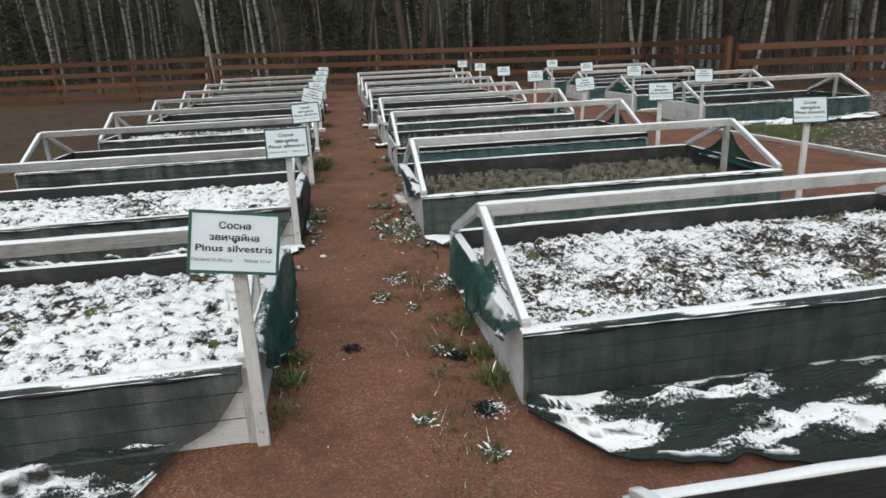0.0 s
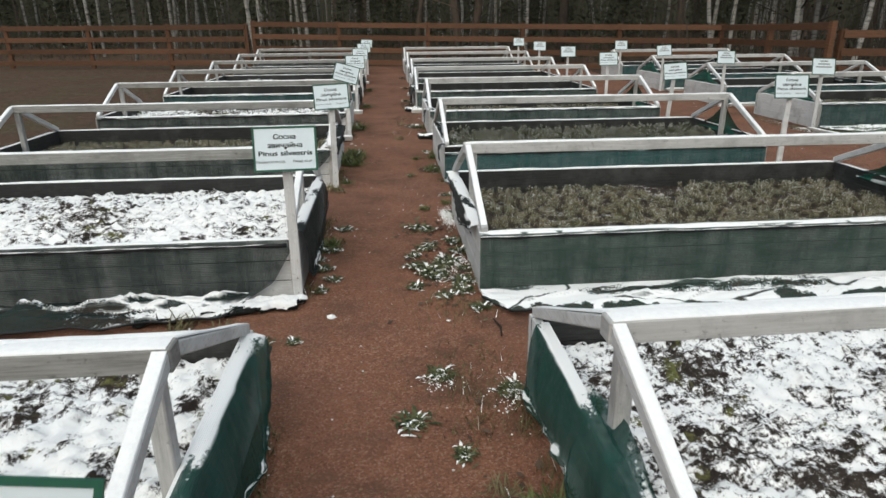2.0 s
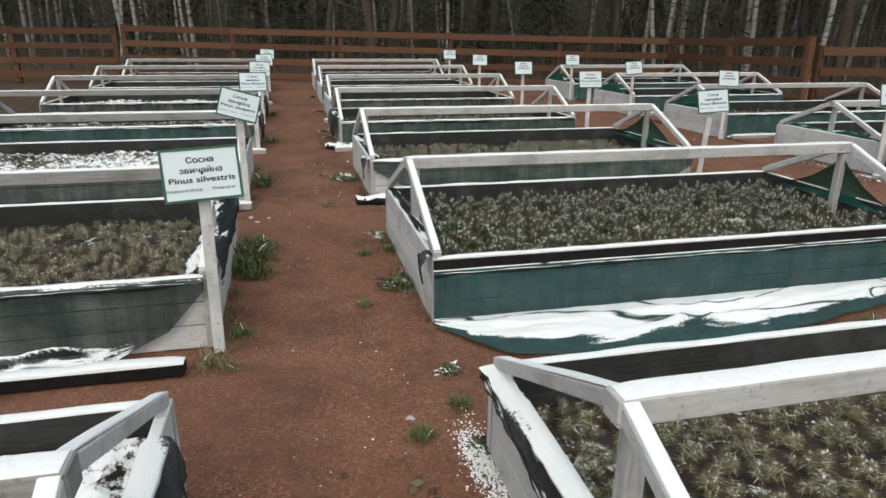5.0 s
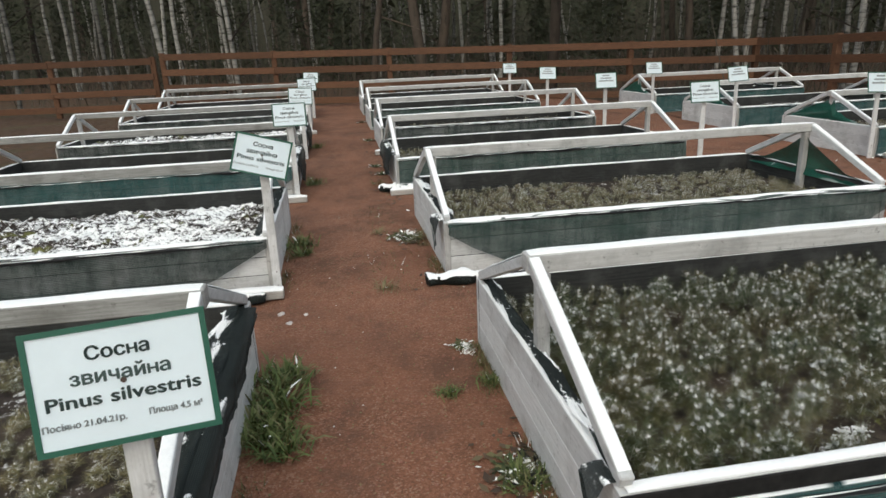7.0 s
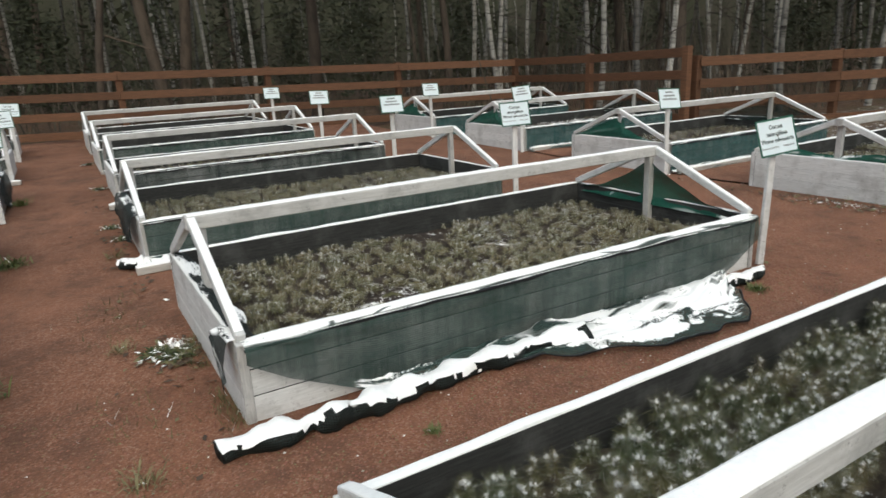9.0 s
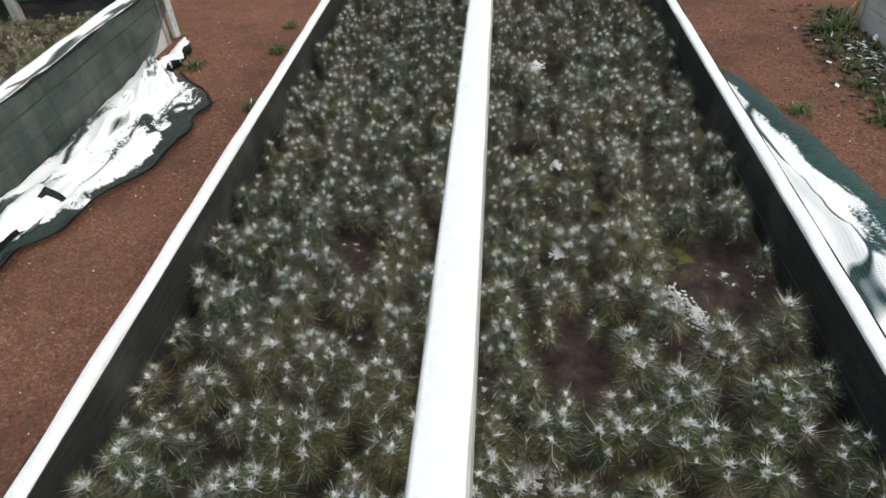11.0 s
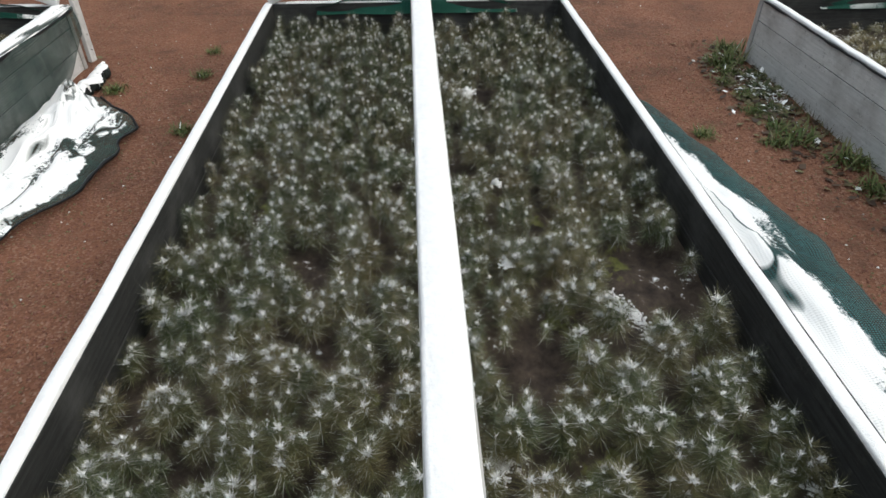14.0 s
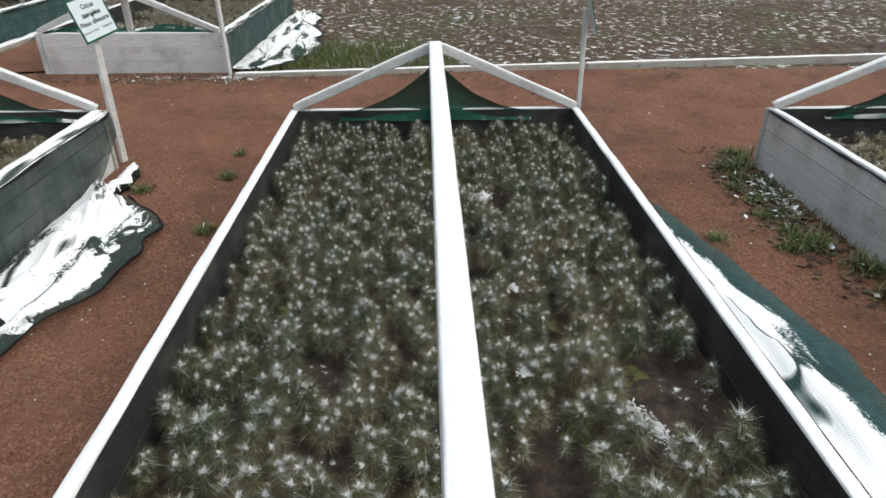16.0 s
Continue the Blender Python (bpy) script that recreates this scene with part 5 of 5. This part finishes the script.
scatter("dry_grass_tuft", dry, [(-1.52, 4.14, 1.5), (-1.3, 4.1, 0.9), (-1.0, 6.78, 1.2), (-0.93, 6.7, 0.9), (-0.22, 2.59, 1.0), (-0.37, 9.27, 1.0), (-0.32, 10.47, 0.9), (-0.2, 2.9, 0.9), (-0.21, 12.36, 1.1), (-0.28, 2.3, 0.8), (-0.92, 2.15, 0.9)],
        "dry straw-coloured grass tuft on the red path", "grass", "dry tufts on the path")


def clod(x, y, s, seed, material, name, label, category, z=None):
    bm = bmesh.new()
    bmesh.ops.create_icosphere(bm, subdivisions=3, radius=s)
    for v in bm.verts:
        v.co *= 1 + 0.55 * noise.fractal(v.co * (0.9 / s) + Vector((seed, 0, 0)), 0.8, 2, 3)
        v.co.z = max(v.co.z * 0.5, -0.1 * s)
    for f in bm.faces:
        f.smooth = True
    me = bpy.data.meshes.new(name)
    bm.to_mesh(me)
    bm.free()
    me.materials.append(material)
    ob = new(name, me)
    ob.matrix_world = Matrix.Translation((x, y, rise(y) + 0.06 * s if z is None else z))
    tagged(ob, label, category)


black_scraps = [tuft_mesh(40 + i, 70, 0.05, 0.007, BLACK, True) for i in range(2)]
scatter("torn_plastic", black_scraps, [(-0.65, 2.65, 1.0), (-0.15, 2.46, 1.1), (-0.13, 1.98, 1.1), (-0.07, 7.46, 1.0), (-0.05, 7.56, 0.9), (-0.05, 6.0, 0.6)], "tangled scrap of black plastic trodden into the path", "litter", "black scraps")
clod(-0.82, 4.22, 0.022, 7, SNOWY, "snow_lump", "small lump of snow on the red path", "snow")
for i, (x, y, s) in enumerate(((-0.27, 6.2, 0.015), (-0.95, 9.05, 0.02), (-0.82, 9.0, 0.016), (-0.9, 8.9, 0.02))):
    clod(x, y, s, 17 + i, STONE, "stone", "pale stone lying on the red path", "stone")


def snow_grains(spots, seed, lift=0.0):
    """Coarse wet snow lying in loose heaps."""
    r = random.Random(seed)
    vs, fs = [], []
    for x, y, sx, sy, n in spots:
        for _ in range(n * 2):
            a, b = r.gauss(0, 1), r.gauss(0, 1)
            px, py, s = x + a * sx, y + b * sy, r.uniform(0.002, 0.0052)
            z = rise(py) + lift + 0.012 * noise.noise((px * 2.2, py * 2.2, 3.1)) + 0.022 * math.exp(-0.7 * (a * a + b * b)) * r.random()
            k = len(vs)
            j = [r.uniform(0.6, 1.4) * s for _ in range(5)]
            vs += [(px + j[0], py, z), (px, py + j[1], z), (px - j[2], py, z), (px, py - j[3], z), (px + r.uniform(-s, s) * 0.4, py, z + j[4] * 0.8)]
            fs += [(k, k + 1, k + 4), (k + 1, k + 2, k + 4), (k + 2, k + 3, k + 4), (k + 3, k, k + 4)]
    return mesh_from("snow_grains", vs, fs, [SNOWY])


tagged(new("snow_grains", snow_grains([(-0.085, 5.88, 0.028, 0.11, 900), (-0.06, 7.5, 0.02, 0.05, 300), (-0.08, 8.43, 0.018, 0.03, 160), (-0.1, 10.35, 0.04, 0.06, 420), (-0.2, 4.74, 0.06, 0.1, 110), (-0.1, 4.9, 0.04, 0.06, 80),
                                       (-0.35, 3.58, 0.035, 0.03, 60), (2.5, 6.06, 0.2, 0.05, 320), (-0.1, 1.98, 0.03, 0.03, 120), (-0.08, 3.45, 0.04, 0.08, 60), (4.95, 9.35, 0.05, 0.12, 260), (4.95, 9.9, 0.05, 0.2, 120)], 31)),
       "loose heaps of coarse snow beside the beds", "snow", kind="stuff")

tagged(new("snow_grains", snow_grains([(0.86, 7.25, 0.022, 0.012, 60), (0.81, 7.22, 0.026, 0.014, 75), (0.75, 7.19, 0.02, 0.012, 60), (0.4, 7.61, 0.02, 0.012, 150), (0.29, 7.02, 0.035, 0.01, 80)], 41, SOIL_Z + 0.02)),
       "crumbs of snow on the bare soil among seedlings", "snow", kind="stuff")
tagged(new("snow_grains", snow_grains([(0.95, 7.52, 0.008, 0.008, 70), (2.05, 7.53, 0.02, 0.014, 90), (1.35, 7.5, 0.01, 0.008, 40)], 42, SOIL_Z + 0.085)),
       "crumbs of snow caught on top of the seedlings", "snow", kind="stuff")

twv, twf = tube([(-0.03, 3.92, 0.01), (-0.02, 4.0, 0.014), (-0.04, 4.1, 0.01)], [0.004, 0.006, 0.003], 6)
tagged(new("twig", mesh_from("twig", twv, twf, [TWIG])), "dark wet twig on the red path", "twig")


def leaf_litter(spots, seed):
    """Fallen leaves, some under snow."""
    r = random.Random(seed)
    vs, fs = [], []
    for x, y, sx, sy, n in spots:
        for _ in range(n):
            p = Vector((r.gauss(x, sx), r.gauss(y, sy), 0))
            p.z = rise(p.y) + 0.012
            a, s = r.uniform(0, 6.283), r.uniform(0.009, 0.026)
            u = Vector((math.cos(a), math.sin(a), r.uniform(-0.3, 0.4))) * s
            w = Vector((-math.sin(a), math.cos(a), r.uniform(-0.3, 0.4))) * s * 0.6
            b = len(vs)
            vs += [p - u, p - w, p + u, p + w]
            fs.append((b, b + 1, b + 2, b + 3))
    return mesh_from("fallen_leaves", vs, fs, [LEAVES])


tagged(new("fallen_leaves", leaf_litter([(4.95, 9.6, 0.1, 0.5, 420), (4.9, 7.4, 0.1, 1.2, 120), (2.45, 6.1, 0.3, 0.08, 520), (-0.2, 4.8, 0.12, 0.35, 120), (-0.12, 10.25, 0.1, 0.12, 120), (-0.1, 2.5, 0.15, 0.5, 60),
                                         (4.95, 11, 0.12, 0.8, 160), (-0.15, 13, 0.1, 1.6, 200), (-0.3, 5.6, 0.12, 0.15, 60), (6.9, 6.5, 1.2, 2.2, 1500), (-0.12, 7.5, 0.06, 0.15, 70), (1.9, 6.1, 0.3, 0.08, 100)], 4)),
       "fallen brown leaves, some under snow, along the beds", "leaves", kind="stuff")


def pebbles(areas, seed):
    r = random.Random(seed)
    vs, fs = [], []
    for x0, x1, y0, y1, n in areas:
        for _ in range(n):
            x, y, s = r.uniform(x0, x1), r.uniform(y0, y1), r.uniform(0.0025, 0.006)
            z = rise(y) + 0.012 * noise.noise((x * 2.2, y * 2.2, 3.1)) + s * 0.3
            b = len(vs)
            j = [r.uniform(0.7, 1.3) * s for _ in range(6)]
            vs += [(x + j[0], y, z), (x, y + j[1], z), (x - j[2], y, z), (x, y - j[3], z), (x, y, z + j[4] * 0.8), (x, y, z - j[5])]
            fs += [(b, b + 1, b + 4), (b + 1, b + 2, b + 4), (b + 2, b + 3, b + 4), (b + 3, b, b + 4)]
    return mesh_from("gravel_chips", vs, fs, [CHIPS])


CHIPS = blade_material("granite_chips", (0.14, 0.058, 0.037), (0.27, 0.125, 0.088), 0.012)
tagged(new("gravel_chips", pebbles([(-1.0, 0.0, 1.2, 10.0, 11000), (0.0, 3.2, 8.5, 9.4, 9000), (1.0, 3.2, 6.0, 6.9, 5000), (3.1, 5.0, 5.0, 10.0, 9000)], 6)),
       "loose red granite chips on the path", "gravel", kind="stuff")


def green_patch(cx, cy, sx, sy, count, seed):
    """A patch of short green grass in the field."""
    r = random.Random(seed)
    vs, fs = [], []
    for _ in range(count):
        x, y = r.gauss(cx, sx), r.gauss(cy, sy)
        a, h = r.uniform(0, 6.283), r.uniform(0.03, 0.08)
        b = len(vs)
        vs += [(x - 0.003 * math.sin(a), y + 0.003 * math.cos(a), -0.01), (x + 0.003 * math.sin(a), y - 0.003 * math.cos(a), -0.01), (x + 0.04 * math.cos(a), y + 0.04 * math.sin(a), h)]
        fs.append((b, b + 1, b + 2))
    return mesh_from("field_grass", vs, fs, [GRASS])


tagged(new("field_grass", green_patch(5.75, 8.6, 0.3, 0.5, 9000, 2)), "short green grass at the edge of the field", "grass", kind="stuff")


def fringe(runs, seed):
    """Short grass, moss and straw at the foot of the planks."""
    r = random.Random(seed)
    vs, fs = [], []
    for x0, y0, x1, y1, spread, count in runs:
        for _ in range(count):
            t = r.random()
            if noise.noise((x0 * 3 + t * 7, y0 + t * 5, 4.4)) < -0.1:
                continue
            x, y = x0 + (x1 - x0) * t + r.gauss(0, spread), y0 + (y1 - y0) * t + r.gauss(0, spread * 0.5)
            a, h, w = r.uniform(0, 6.283), r.uniform(0.012, 0.06), r.uniform(0.001, 0.0025)
            z, b = rise(y), len(vs)
            vs += [(x - w * math.sin(a), y + w * math.cos(a), z), (x + w * math.sin(a), y - w * math.cos(a), z), (x + 0.7 * h * math.cos(a), y + 0.7 * h * math.sin(a), z + h)]
            fs.append((b, b + 1, b + 2))
    return mesh_from("edge_grass", vs, fs, [FRINGE])


FRINGE = blade_material("edge_grass_and_straw", (0.04, 0.05, 0.015), (0.14, 0.12, 0.05), 0.05)
feet = [(-0.03, row_y(k), -0.04, row_y(k) + 1.5, 0.025, 900) for k in (1, 2, 3, 4)] + [(-0.97, row_y(k), -0.96, row_y(k) + 1.5, 0.025, 900) for k in (1, 2, 3, 4)]
feet += [(0.1, 5.98, 3.0, 5.98, 0.04, 1500), (0.1, 8.48, 3.0, 8.48, 0.03, 700), (-0.27, 1.4, -0.2, 4.4, 0.1, 2200), (-0.35, 9.0, -0.3, 12.0, 0.09, 500)]
tagged(new("edge_grass", fringe(feet, 12)), "short grass and straw at the foot of the planks", "grass", kind="stuff")
